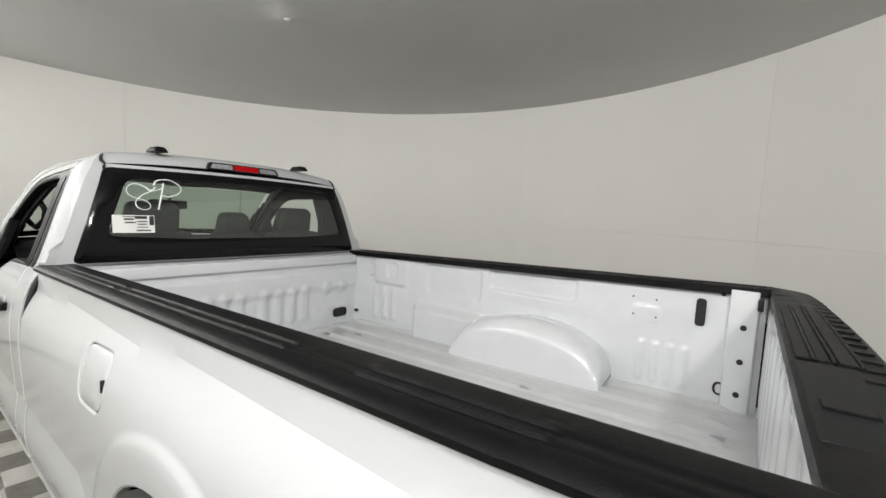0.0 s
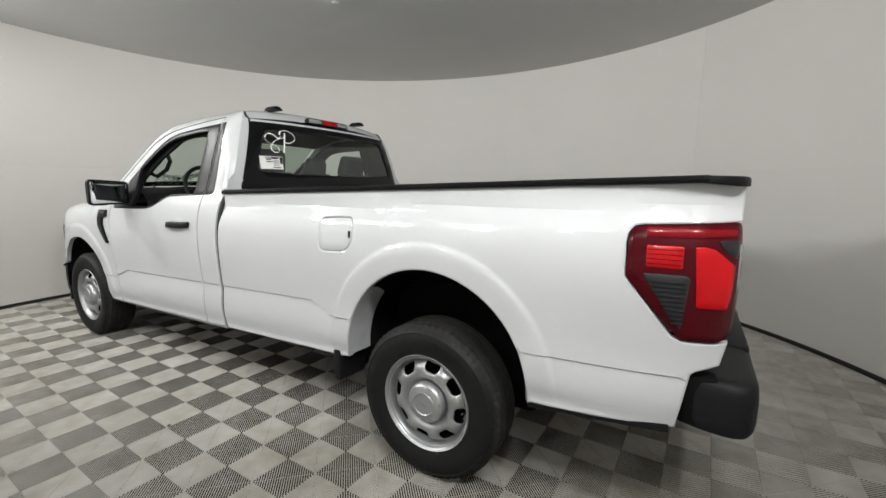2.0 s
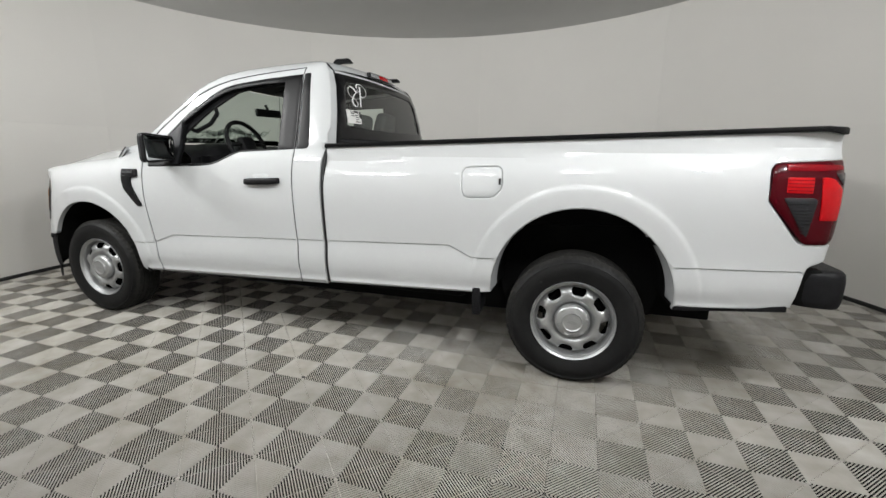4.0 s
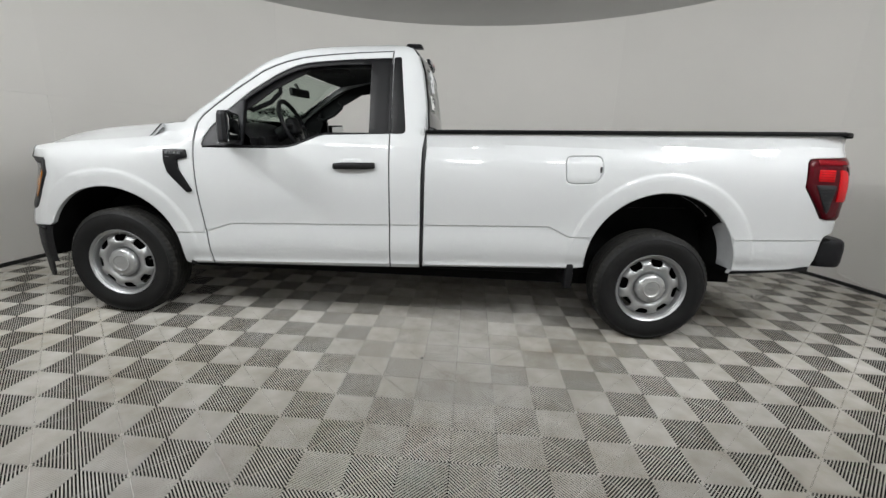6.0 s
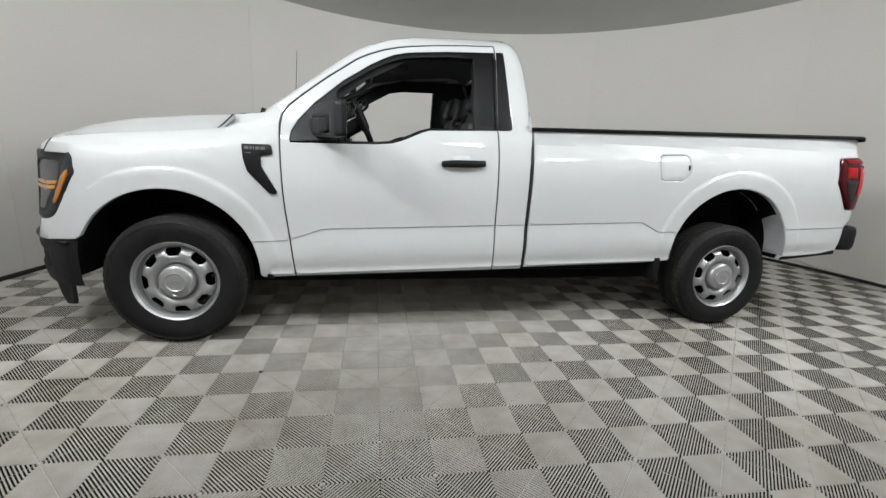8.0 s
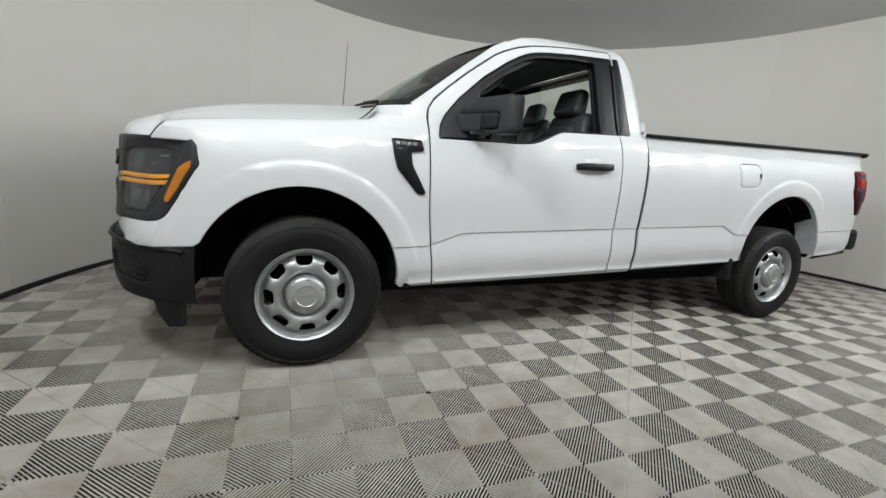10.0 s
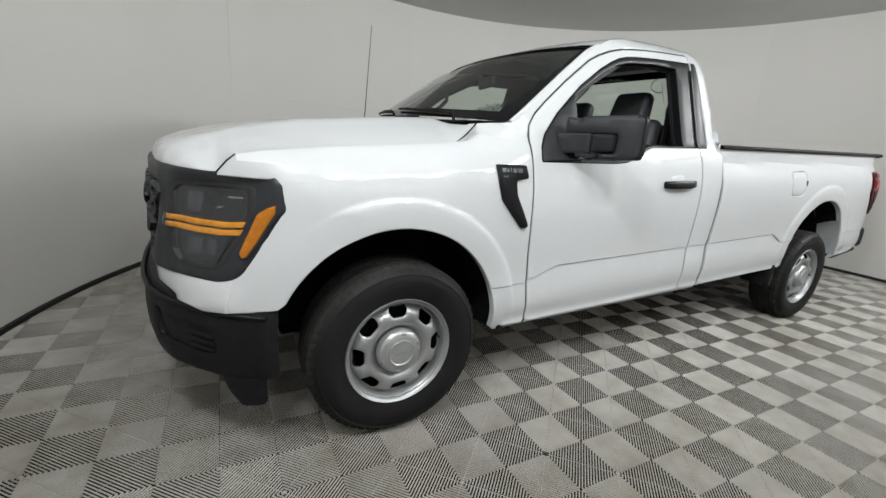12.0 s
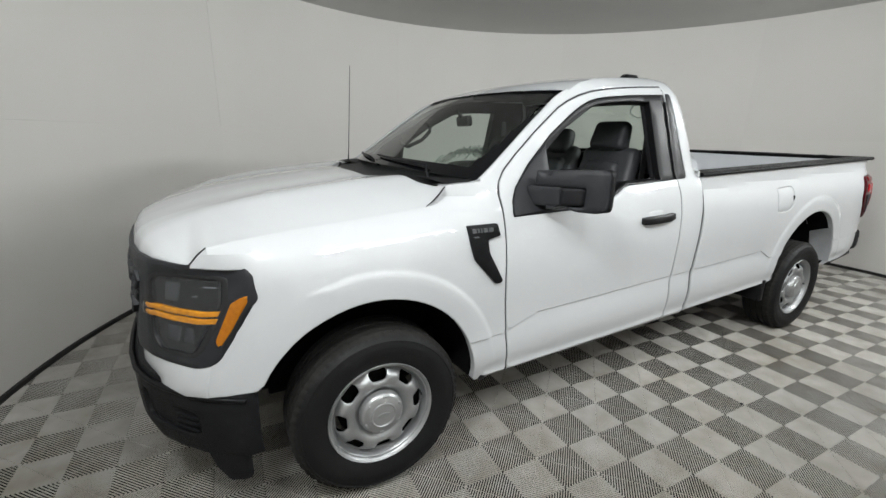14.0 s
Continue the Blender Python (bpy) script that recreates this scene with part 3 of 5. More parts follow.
def roof(u, v, drop=0.0):
    x, z = along(ROOFLINE, v)
    w = side_w(x, z)
    k = 2 * u - 1
    bow = 0.10 * (1 - k * k) * max(0, 1 - v * 4.0)
    back = 0.025 * (1 - k * k) * max(0, v * 4 - 3)
    e = 1 - abs(k) ** 2.6
    return P(x - 0.002 * (1 - v) * min(1, 6 * (1 - abs(k))) - bow + back, k * w, z + 0.003 * max(0, 1 - v * 6) * min(1, 8 * (1 - abs(k))) + (0.044 - 0.028 * (1 - v) ** 2 - 0.013 * v * v) * e - drop)


tpart("roof", sheet(lambda u, v: roof(u, v), 48, 32), WHITE)
tpart("headliner", sheet(lambda u, v: roof(0.03 + 0.94 * u, 0.005 + 0.965 * v, 0.012 + 0.038 * min(1, v * 6)), 16, 10), LINER, "dark grey cloth headliner")
for s in (-1, 1):
    def f(u, v, s=s):
        x, z = along(TOPLINE, u)
        a, b = P(x, s * side_w(x, z), z), pillar_edge(u)
        return a.lerp(P(b.x, s * b.y, b.z), v) + Vector((-0.004, s * 0.006, 0.008)) * math.sin(math.pi * v)
    tpart("windscreen_pillar", sheet(f, 24, 6), WHITE)

bm = sheet(lambda u, v: shield(u, v), 90, 50)
for f in [f for f in bm.faces if abs((f.calc_center_median().y - CY) / max(0.3, shield(1, 0.5).y - CY)) < 0.945 and 1.372 < f.calc_center_median().z - 0.020 * (1 - ((f.calc_center_median().y - CY) / 0.74) ** 2) < 1.741]:
    bm.faces.remove(f)
windscreen = tpart("windscreen", bm, FRIT, "raked windscreen with a black border")
tpart("pane", sheet(lambda u, v: shield(0.02 + 0.96 * u, 0.03 + 0.95 * v, 0.004), 20, 14), TINT, "green tinted glass", parent=windscreen)

RLINE = [(1.985, 1.800), (2.02, 1.70), (2.05, 1.52), (2.063, 1.36), (2.063, 1.325)]


def back(u, v, off=0.0, trim=0.0):
    x, z = along(RLINE, v)
    k = 2 * u - 1
    w = side_w(x, z) - trim
    return P(x + 0.03 * (1 - k * k) + 0.012 * (1 - k ** 4) + off, k * w, z + 0.012 * (1 - k * k) * (1 - v))


GLZ = [(-0.688, 1.784), (0.688, 1.784), (0.825, 1.330), (-0.825, 1.330)]


def rear_map(off):
    def f(w, z):
        x = float(np.interp(z, [1.325, 1.36, 1.52, 1.70, 1.797], [2.063, 2.063, 2.05, 2.02, 1.985]))
        k = max(-1.0, min(1.0, w / (0.74 + (1.797 - z) * 0.3)))
        return P(x + 0.03 * (1 - k * k) + 0.012 * (1 - k ** 4) + off, w, z + 0.012 * (1 - k * k) * (z - 1.325) / 0.47)
    return f


half = [(side_w(*along(RLINE, t)), along(RLINE, t)[1]) for t in np.linspace(0, 1, 12)]
tpart("cab_rear_frame", skin(half + [(-w, z) for w, z in half[::-1]], [inset(rounded(GLZ, 0.03), 0.006)], rear_map(0.0), Vector((-1, 0, 0)), 0.0, 0.03, 0.0), WHITE)
SEE = rounded([(-0.605, 1.735), (0.605, 1.735), (0.70, 1.455), (0.35, 1.437), (-0.35, 1.437), (-0.70, 1.455)], 0.05, 5)
rear_window = tpart("rear_window", skin(rounded(GLZ, 0.03), [SEE], rear_map(0.008), Vector((-1, 0, 0)), 0.006, 0.05, 0.002), FRIT, "rear window with a wide black border")
tpart("pane", skin(inset(SEE, -0.02), [], rear_map(0.002), Vector((-1, 0, 0)), 0, 0.06, 0), TINT, "green tinted glass", parent=rear_window)
# lower cab back
tpart("cab_rear_wall", sheet(lambda u, v: P(2.055, -0.93 + 1.86 * u, 0.5 + 0.84 * v), 4, 4, (-0.02, 0, 0)), WHITE)
for s in (-1, 1):
    bm = tube([roof(0.5 + s * 0.494, 0.93, 0.004), roof(0.5 + s * 0.490, 0.955, 0.004), roof(0.5 + s * 0.484, 0.98, 0.004), back(0.5 + s * 0.475, 0.0, -0.006), back(0.5 + s * 0.466, 0.06)], 0.013, 8, flat=0.4)
    tpart("roof_strip", bm, SEAL, "black roof channel strip")
    bm = block(P(1.93, s * 0.435, 1.906), (0.135, 0.075, 0.03), 0.010, 3, taper=(0.72, 0.6))
    tpart("roof_block", bm, SATIN, "black plastic roof mount")

# third brake lamp
stop = tpart("brake_lamp", skin(rounded([(-0.225, -0.018), (-0.205, 0.022), (0.205, 0.022), (0.225, -0.018)], 0.012), [], lambda a, b: P(2.043 - 0.02 * (a / 0.225) ** 2 - 0.35 * b, a, 1.848 + b), Vector((-1, 0, 0)), 0.02, 0.03, 0.003), SMOKE, "high brake lamp with clear ends")
tpart("red_lens", skin(rounded([(-0.075, -0.013), (-0.075, 0.016), (0.075, 0.016), (0.075, -0.013)], 0.004), [], lambda a, b: P(2.047 - 0.02 * (a / 0.225) ** 2 - 0.35 * b, a, 1.848 + b), Vector((-1, 0, 0)), 0.008, 0.03, 0.002), REDHOT, "red lens", parent=stop)
for k in (-1, 1):
    tpart("cargo_lens", skin(rounded([(k * 0.085, -0.012), (k * 0.085, 0.015), (k * 0.19, 0.015), (k * 0.205, -0.012)], 0.004), [], lambda a, b: P(2.047 - 0.02 * (a / 0.225) ** 2 - 0.35 * b, a, 1.848 + b), Vector((-1, 0, 0)), 0.008, 0.03, 0.002), CLEARL, "clear lens", parent=stop)

# writing and sticker on the rear window
rm = rear_map(0.0125)


def spline(pts, n=8, closed=False):
    out = []
    k = len(pts)
    for i in range(k if closed else k - 1):
        q = [np.array(pts[(i + j) % k] if closed else pts[min(max(i + j, 0), k - 1)], float) for j in (-1, 0, 1, 2)]
        for j in range(n):
            t = j / n
            out.append(tuple(0.5 * (2 * q[1] + (q[2] - q[0]) * t + (2 * q[0] - 5 * q[1] + 4 * q[2] - q[3]) * t * t + (3 * q[1] - q[0] - 3 * q[2] + q[3]) * t ** 3)))
    if not closed:
        out.append(tuple(pts[-1]))
    return out


EIGHT = [(-0.488, 1.698), (-0.511, 1.68), (-0.541, 1.7), (-0.577, 1.71), (-0.606, 1.693), (-0.609, 1.663), (-0.583, 1.643), (-0.541, 1.631), (-0.517, 1.611), (-0.52, 1.591), (-0.545, 1.583), (-0.572, 1.597), (-0.575, 1.625), (-0.547, 1.656), (-0.511, 1.675), (-0.479, 1.685), (-0.452, 1.697)]
STEM = [(-0.452, 1.72), (-0.46, 1.682), (-0.47, 1.637), (-0.482, 1.585)]
BOWL = [(-0.496, 1.707), (-0.484, 1.728), (-0.458, 1.737), (-0.416, 1.736), (-0.38, 1.713), (-0.373, 1.689), (-0.392, 1.666), (-0.434, 1.652), (-0.467, 1.658)]
marks = tpart("window_writing", tube([rm(*p) for p in spline(EIGHT)], 0.0048, 6, flat=0.4), INK, "hand-painted white 8P on the rear window", parent=rear_window)
for line in (STEM, BOWL):
    tpart("stroke", tube([rm(*p) for p in spline(line)], 0.0048, 6, flat=0.4), INK, parent=marks)
ST = [(-0.675, 1.556), (-0.502, 1.556), (-0.502, 1.470), (-0.675, 1.470)]
sticker = tpart("sticker", skin(ST, [], rear_map(0.0105), Vector((-1, 0, 0)), 0.001, 0.05, 0), PAPER, "white paper label with black bars", parent=rear_window)
BARS = [(-0.56, 1.545, 0.05, 0.014), (-0.61, 1.548, 0.05, 0.004), (-0.61, 1.536, 0.04, 0.008), (-0.605, 1.52, 0.045, 0.006), (-0.556, 1.525, 0.045, 0.005), (-0.556, 1.512, 0.04, 0.005), (-0.556, 1.498, 0.045, 0.004), (-0.515, 1.53, 0.02, 0.045), (-0.55, 1.482, 0.06, 0.006)]
for a, b, lw, lh in BARS:
    tpart("print_bar", skin([(a - lw / 2, b - lh / 2), (a + lw / 2, b - lh / 2), (a + lw / 2, b + lh / 2), (a - lw / 2, b + lh / 2)], [], rear_map(0.0125), Vector((-1, 0, 0)), 0.0008, 0.05, 0), PRINT, parent=sticker)

# ---- truck: front ----


def front(out=0.0):
    return lambda w, z: P(fx(w, z) - out * max(0.3, 1 - abs(w) ** 3), w + math.copysign(out * 0.75 * abs(w) ** 3, w), z)


BACKX = Vector((1, 0, 0))
HLEN = [(0.0, 1.064), (0.004, 1.084), (0.014, 1.108), (0.035, 1.130), (0.07, 1.148), (0.12, 1.166), (0.25, 1.203), (0.5, 1.248), (0.85, 1.288), (1.05, 1.302), (1.25, 1.306), (1.4, 1.31)]
HOOD_REAR = [(0, 0.14), (0.33, 0.155), (0.40, 0.185), (0.49, 0.250), (0.60, 0.285), (0.75, 0.315), (0.88, 0.332)]


def hood(u, v):
    k = 2 * u - 1
    w = abs(k) * 0.838
    x0, x1 = fx(w, 1.070) + 0.004, lerp_table(HOOD_REAR, abs(k) * 0.88)
    x = x0 + (x1 - x0) * (v ** 1.5)
    ze, we = lerp_table([(q[0], q[1]) for q in SEAM], x), lerp_table([(q[0], q[2]) for q in SEAM], x) - 0.003
    w = k * we
    d = x - x0
    e = 1 - (1 - min(1, (1 - abs(k)) / 0.42)) ** 2.0
    ridge = 0.013 * min(1, max(0, (d - 0.1) / 0.3))
    zp = lerp_table(HLEN, d) + (0.010 + 0.008 * min(1, d)) * (1 - k * k) + ridge * (math.exp(-((abs(w) - 0.56) / 0.09) ** 2) - 0.35 * math.exp(-((abs(w) - 0.33) / 0.10) ** 2))
    zc = min(ze, lerp_table(HLEN, d)) if d < 0.2 else ze
    return P(x, w, zc * (1 - e) + max(zp, zc) * e)


tpart("hood", sheet(hood, 96, 60, (0, 0, -0.02)), WHITE)
for s in (-1, 1):
    pts = [P(x, s * (w - 0.0005), z + 0.001) for x, z, w in SEAM[:3]]
    tpart("hood_seam", tube(pts, 0.0026, 5), SEAL, "dark shut line")
    pts = spline([P(x, s * (w - 0.0005), z + 0.001) for x, z, w in SEAM[7:]], 5)
    tpart("hood_seam", tube(pts, [0.0010 + 0.0026 * min(1, i / 5) for i in range(len(pts))], 5), SEAL, "dark shut line")
# white strip under the grille surround
tpart("front_panel", skin([(-0.91, 0.60), (0.91, 0.60), (0.905, 0.715), (0.6, 0.70), (0.0, 0.67), (-0.6, 0.70), (-0.905, 0.715)], [], front(-0.004), BACKX, 0.03, 0.05), WHITE)
LAMP = rounded([(0.682, 0.985), (0.698, 1.010), (0.78, 1.018), (0.876, 1.020), (0.893, 0.935), (0.887, 0.90), (0.870, 0.775), (0.862, 0.757), (0.735, 0.750), (0.700, 0.785)], 0.012, 3)
GRILLE = rounded([(-0.585, 1.005), (0.585, 1.005), (0.575, 0.86), (0.50, 0.72), (-0.50, 0.72), (-0.575, 0.86)], 0.03, 4)
HALF = [(0.0, 1.072), (0.60, 1.072), (0.80, 1.070), (0.895, 1.075), (0.922, 1.068), (0.938, 1.045), (0.946, 1.00), (0.952, 0.962), (0.946, 0.930), (0.935, 0.86), (0.924, 0.795), (0.913, 0.737), (0.900, 0.716), (0.880, 0.708), (0.757, 0.704), (0.642, 0.694), (0.55, 0.686), (0.0, 0.66)]
mirror2 = lambda pts: [(-a, b) for a, b in pts][::-1]
SURR = HALF + mirror2(HALF)[1:-1]
surround = tpart("grille_surround", skin(rounded(SURR, 0.01, 2), [GRILLE, LAMP, mirror2(LAMP)], front(0.012), BACKX, 0.05, 0.03, 0.011), GREY, "matt charcoal grille and headlamp surround")
tpart("grille_back", skin(inset(GRILLE, -0.02), [], front(-0.05), BACKX, 0, 0.08, 0), DARK, parent=surround)
for r in range(4):
    z = 0.762 + r * 0.068
    for kx in range(11):
        w = -0.60 + kx * 0.12 + (0.06 if r % 2 else 0)
        if abs(w) < 0.505 + (z - 0.75) * 0.25 and not (abs(w) < 0.15 and 0.80 < z < 0.96):
            hexa = [(w + a * 0.062, z + b * 0.036) for a, b in ((-1, 0.1), (-0.55, 1), (0.55, 1), (1, 0.1), (0.5, -1), (-0.5, -1))]
            hole = [(w + a * 0.046, z + b * 0.019 - 0.004) for a, b in ((-1, 0.1), (-0.55, 1), (0.55, 1), (1, 0.1), (0.5, -1), (-0.5, -1))]
            tpart("grille_cell", skin(hexa, [hole], front(0.024 if r % 2 else 0.012), BACKX, 0.055, 0.05, 0.006), GREY, parent=surround)
tpart("emblem", skin([(0.125 * math.cos(radians(a)), 0.885 + 0.052 * math.sin(radians(a))) for a in range(0, 360, 15)], [], front(0.038), BACKX, 0.05, 0.04, 0.006), SATIN, "plain dark oval", parent=surround)

STRIP_TOP = [(0.655, 0.904), (0.70, 0.908), (0.78, 0.906), (0.85, 0.907), (0.893, 0.914)]
for s in (-1, 1):
    flip = (lambda pts: pts) if s > 0 else mirror2
    lampbody = tpart("headlamp", skin(flip(inset(LAMP, -0.004)), [], front(-0.006), BACKX, 0.03, 0.02, 0.0), SMOKE, "smoked headlamp with amber running strips")
    for name, pts, out, mat in (
            ("reflector", [(0.725, 0.992), (0.775, 0.998), (0.775, 0.925), (0.725, 0.925)], 0.0, LAMPIN),
            ("reflector", [(0.800, 0.998), (0.862, 1.000), (0.872, 0.93), (0.800, 0.925)], 0.001, SMOKE),
            # the two thin pale bars below are painted highlights on the lens
            ("glint_bar", [(0.835, 0.990), (0.868, 0.992), (0.868, 0.987), (0.835, 0.985)], 0.004, CLEARL),
            ("glint_bar", [(0.812, 0.952), (0.828, 0.956), (0.828, 0.952), (0.812, 0.948)], 0.004, CLEARL),
            ("reflector", [(0.745, 0.84), (0.80, 0.842), (0.80, 0.785), (0.75, 0.785)], 0.001, LAMPIN),
            ("reflector", [(0.812, 0.842), (0.862, 0.845), (0.855, 0.79), (0.815, 0.785)], 0.0, LAMPIN)):
        tpart(name, skin(flip(rounded(pts, 0.007, 3)), [], front(out), BACKX, 0.012, 0.02, 0.003), mat, "dark lamp reflector" if name == "reflector" else "small pale bar painted as a lens glint", parent=lampbody)
    for k in (0, 1):
        up = [(w, z - 0.026 * k) for w, z in STRIP_TOP]
        low = [(w - (0.003 if w > 0.88 else 0), z - 0.019) for w, z in up]
        tpart("amber_strip", skin(flip(up + low[::-1]), [], front(0.0165), BACKX, 0.03, 0.02, 0.003), AMBER, "amber running light", parent=lampbody)
    tpart("strip_tip", skin(flip(rounded([(0.628, 0.888), (0.640, 0.902), (0.656, 0.906), (0.658, 0.858), (0.640, 0.856), (0.628, 0.862)], 0.005)), [], front(0.017), BACKX, 0.045, 0.02, 0.003), SMOKE, "frosted lens tip", parent=lampbody)
    tpart("cover", skin(flip(inset(LAMP, 0.003)), [], front(0.007), BACKX, 0, 0.03, 0), CLEAR, "smoked clear cover", parent=lampbody)
    # thin grey tube that paints the glint along the lens border
    tpart("edge_glint", tube([front(0.0085)(*q) for q in resample(flip(inset(LAMP, 0.007)), 0.02)], 0.0009, 5, closed=True), LAMPIN, "thin grey line painted as the lens edge's glint", parent=lampbody)
    # proud dark ring painting the shade of the recess between surround and lamp
    tpart("recess_shade", skin(flip(inset(LAMP, -0.013)), [flip(LAMP)], front(0.0138), BACKX, 0.02, 0.03, 0.002), SEAL, "black ring standing in for the shaded recess round the lamp", parent=lampbody)
    MARK = [(0.944, 0.976), (0.932, 0.967), (0.914, 0.945), (0.9125, 0.935), (0.903, 0.818), (0.904, 0.809), (0.911, 0.796), (0.916, 0.799), (0.930, 0.86), (0.945, 0.952)]
    tpart("marker_seat", skin(flip(inset(MARK, -0.006)), [], front(0.0155), BACKX, 0.006, 0.015, 0.001), SEAL, "black marker seat", parent=lampbody)
    tpart("side_marker", skin(flip(MARK), [], front(0.019), BACKX, 0.008, 0.015, 0.002), AMBERSIDE, "amber side marker", parent=lampbody)

# bumper, plan outline pushed out from the front panel
BZ = [(0.32, 0.015), (0.345, 0.040), (0.39, 0.055), (0.45, 0.062), (0.52, 0.064), (0.575, 0.058), (0.60, 0.043), (0.615, 0.020), (0.62, -0.02)]


def bumper_map(out=0.0):
    def f(w, z):
        o = lerp_table(BZ, z) + out
        rise = 0.03 * (1 - min(1, abs(w) / 0.95) ** 2) * max(0, (z - 0.45) / 0.17)
        return P(fx(w, 0.78) - o * max(0.35, 1 - abs(w) ** 4) + (0.012 if z < 0.6 else 0.0), w + math.copysign(o * 0.4 * abs(w) ** 3, w), z + rise)
    return f


BUMP = [(-0.945, 0.350), (-0.945, 0.612), (-0.80, 0.617), (0.0, 0.617), (0.80, 0.617), (0.945, 0.612), (0.945, 0.350), (0.88, 0.345), (0.80, 0.345), (0.5, 0.33), (-0.5, 0.33), (-0.80, 0.345), (-0.88, 0.345)]
FOG = rounded([(0.60, 0.535), (0.85, 0.52), (0.86, 0.44), (0.82, 0.425), (0.62, 0.435)], 0.02, 4)
bumper = tpart("front_bumper", skin(BUMP, [FOG, mirror2(FOG)], bumper_map(), BACKX, 0.05, 0.035, 0.006), BLACK, "textured black front bumper")
tpart("upper_lip", tube([bumper_map(0.012)(-0.95 + 1.9 * i / 40, 0.588) for i in range(41)], 0.010, 8), SATIN, parent=bumper)
for s in (-1, 1):
    flip = (lambda pts: pts) if s > 0 else mirror2
    tpart("fog_recess", skin(flip(inset(FOG, -0.004)), [], bumper_map(-0.018), BACKX, 0.02, 0.03, 0.002), BLACK, parent=bumper)
    for q in range(3):
        tpart("fog_rib", skin(flip([(0.775, 0.50 - q * 0.025), (0.845, 0.497 - q * 0.025), (0.845, 0.486 - q * 0.025), (0.79, 0.488 - q * 0.025)]), [], bumper_map(-0.004), BACKX, 0.02, 0.03, 0.002), BLACK, parent=bumper)
    FLAP = rounded([(0.85, 0.39), (0.938, 0.39), (0.939, 0.262), (0.934, 0.240), (0.90, 0.232), (0.872, 0.29), (0.86, 0.345)], 0.008, 3)
    tpart("air_dam", skin(flip(FLAP), [], lambda w, z: bumper_map(-0.012)(w, max(z, 0.37)) + Vector((0, 0, z - max(z, 0.37))), BACKX, 0.018, 0.03, 0.004), BLACK, "black air dam corner flap")

# cowl, wipers, antenna
def cowl(u, v):
    k = 2 * u - 1
    a = P(lerp_table(HOOD_REAR, abs(k) * 0.80) - 0.012, k * 0.80, 1.284 + 0.010 * (1 - k * k))
    e = pillar_edge(0.0)
    b = P(e.x - 0.17 * (1 - k * k) + 0.03, k * 0.84, e.z + 0.004)
    return a.lerp(b, v) - Vector((0, 0, 0.010 * math.sin(math.pi * v)))


tpart("cowl", sheet(cowl, 30, 6), BLACK, "black plastic cowl")
for s0, w0, w1 in ((0, -0.50, 0.05), (1, 0.10, 0.62)):
    a = shield((w0 + 0.8) / 1.6, 0.0, -0.02) + Vector((0, 0, -0.01))
    pts = [shield((w0 + (w1 - w0) * t + 0.8) / 1.6, 0.035 + 0.05 * t, -0.018) for t in (0, 0.2, 0.4, 0.6, 0.8, 1.0)]
    wip = tpart("wiper", tube([P(0.40, w0 - 0.08, 1.30)] + pts[:3], 0.008, 8), BLACK, "black wiper arm")
    tpart("blade", tube([p + Vector((0, 0, -0.006)) for p in pts], 0.007, 6), SEAL, parent=wip)
antenna = tpart("antenna", tube([(0.405, 0.868, 1.305), (0.412, 0.868, 1.40), (0.443, 0.871, 1.99)], [0.005, 0.0032, 0.002], 8), SEAL, "thin black whip antenna")
tpart("antenna_base", block((0.403, 0.868, 1.308), (0.05, 0.035, 0.03), 0.008, 2, taper=(0.6, 0.6)), BLACK, parent=antenna)

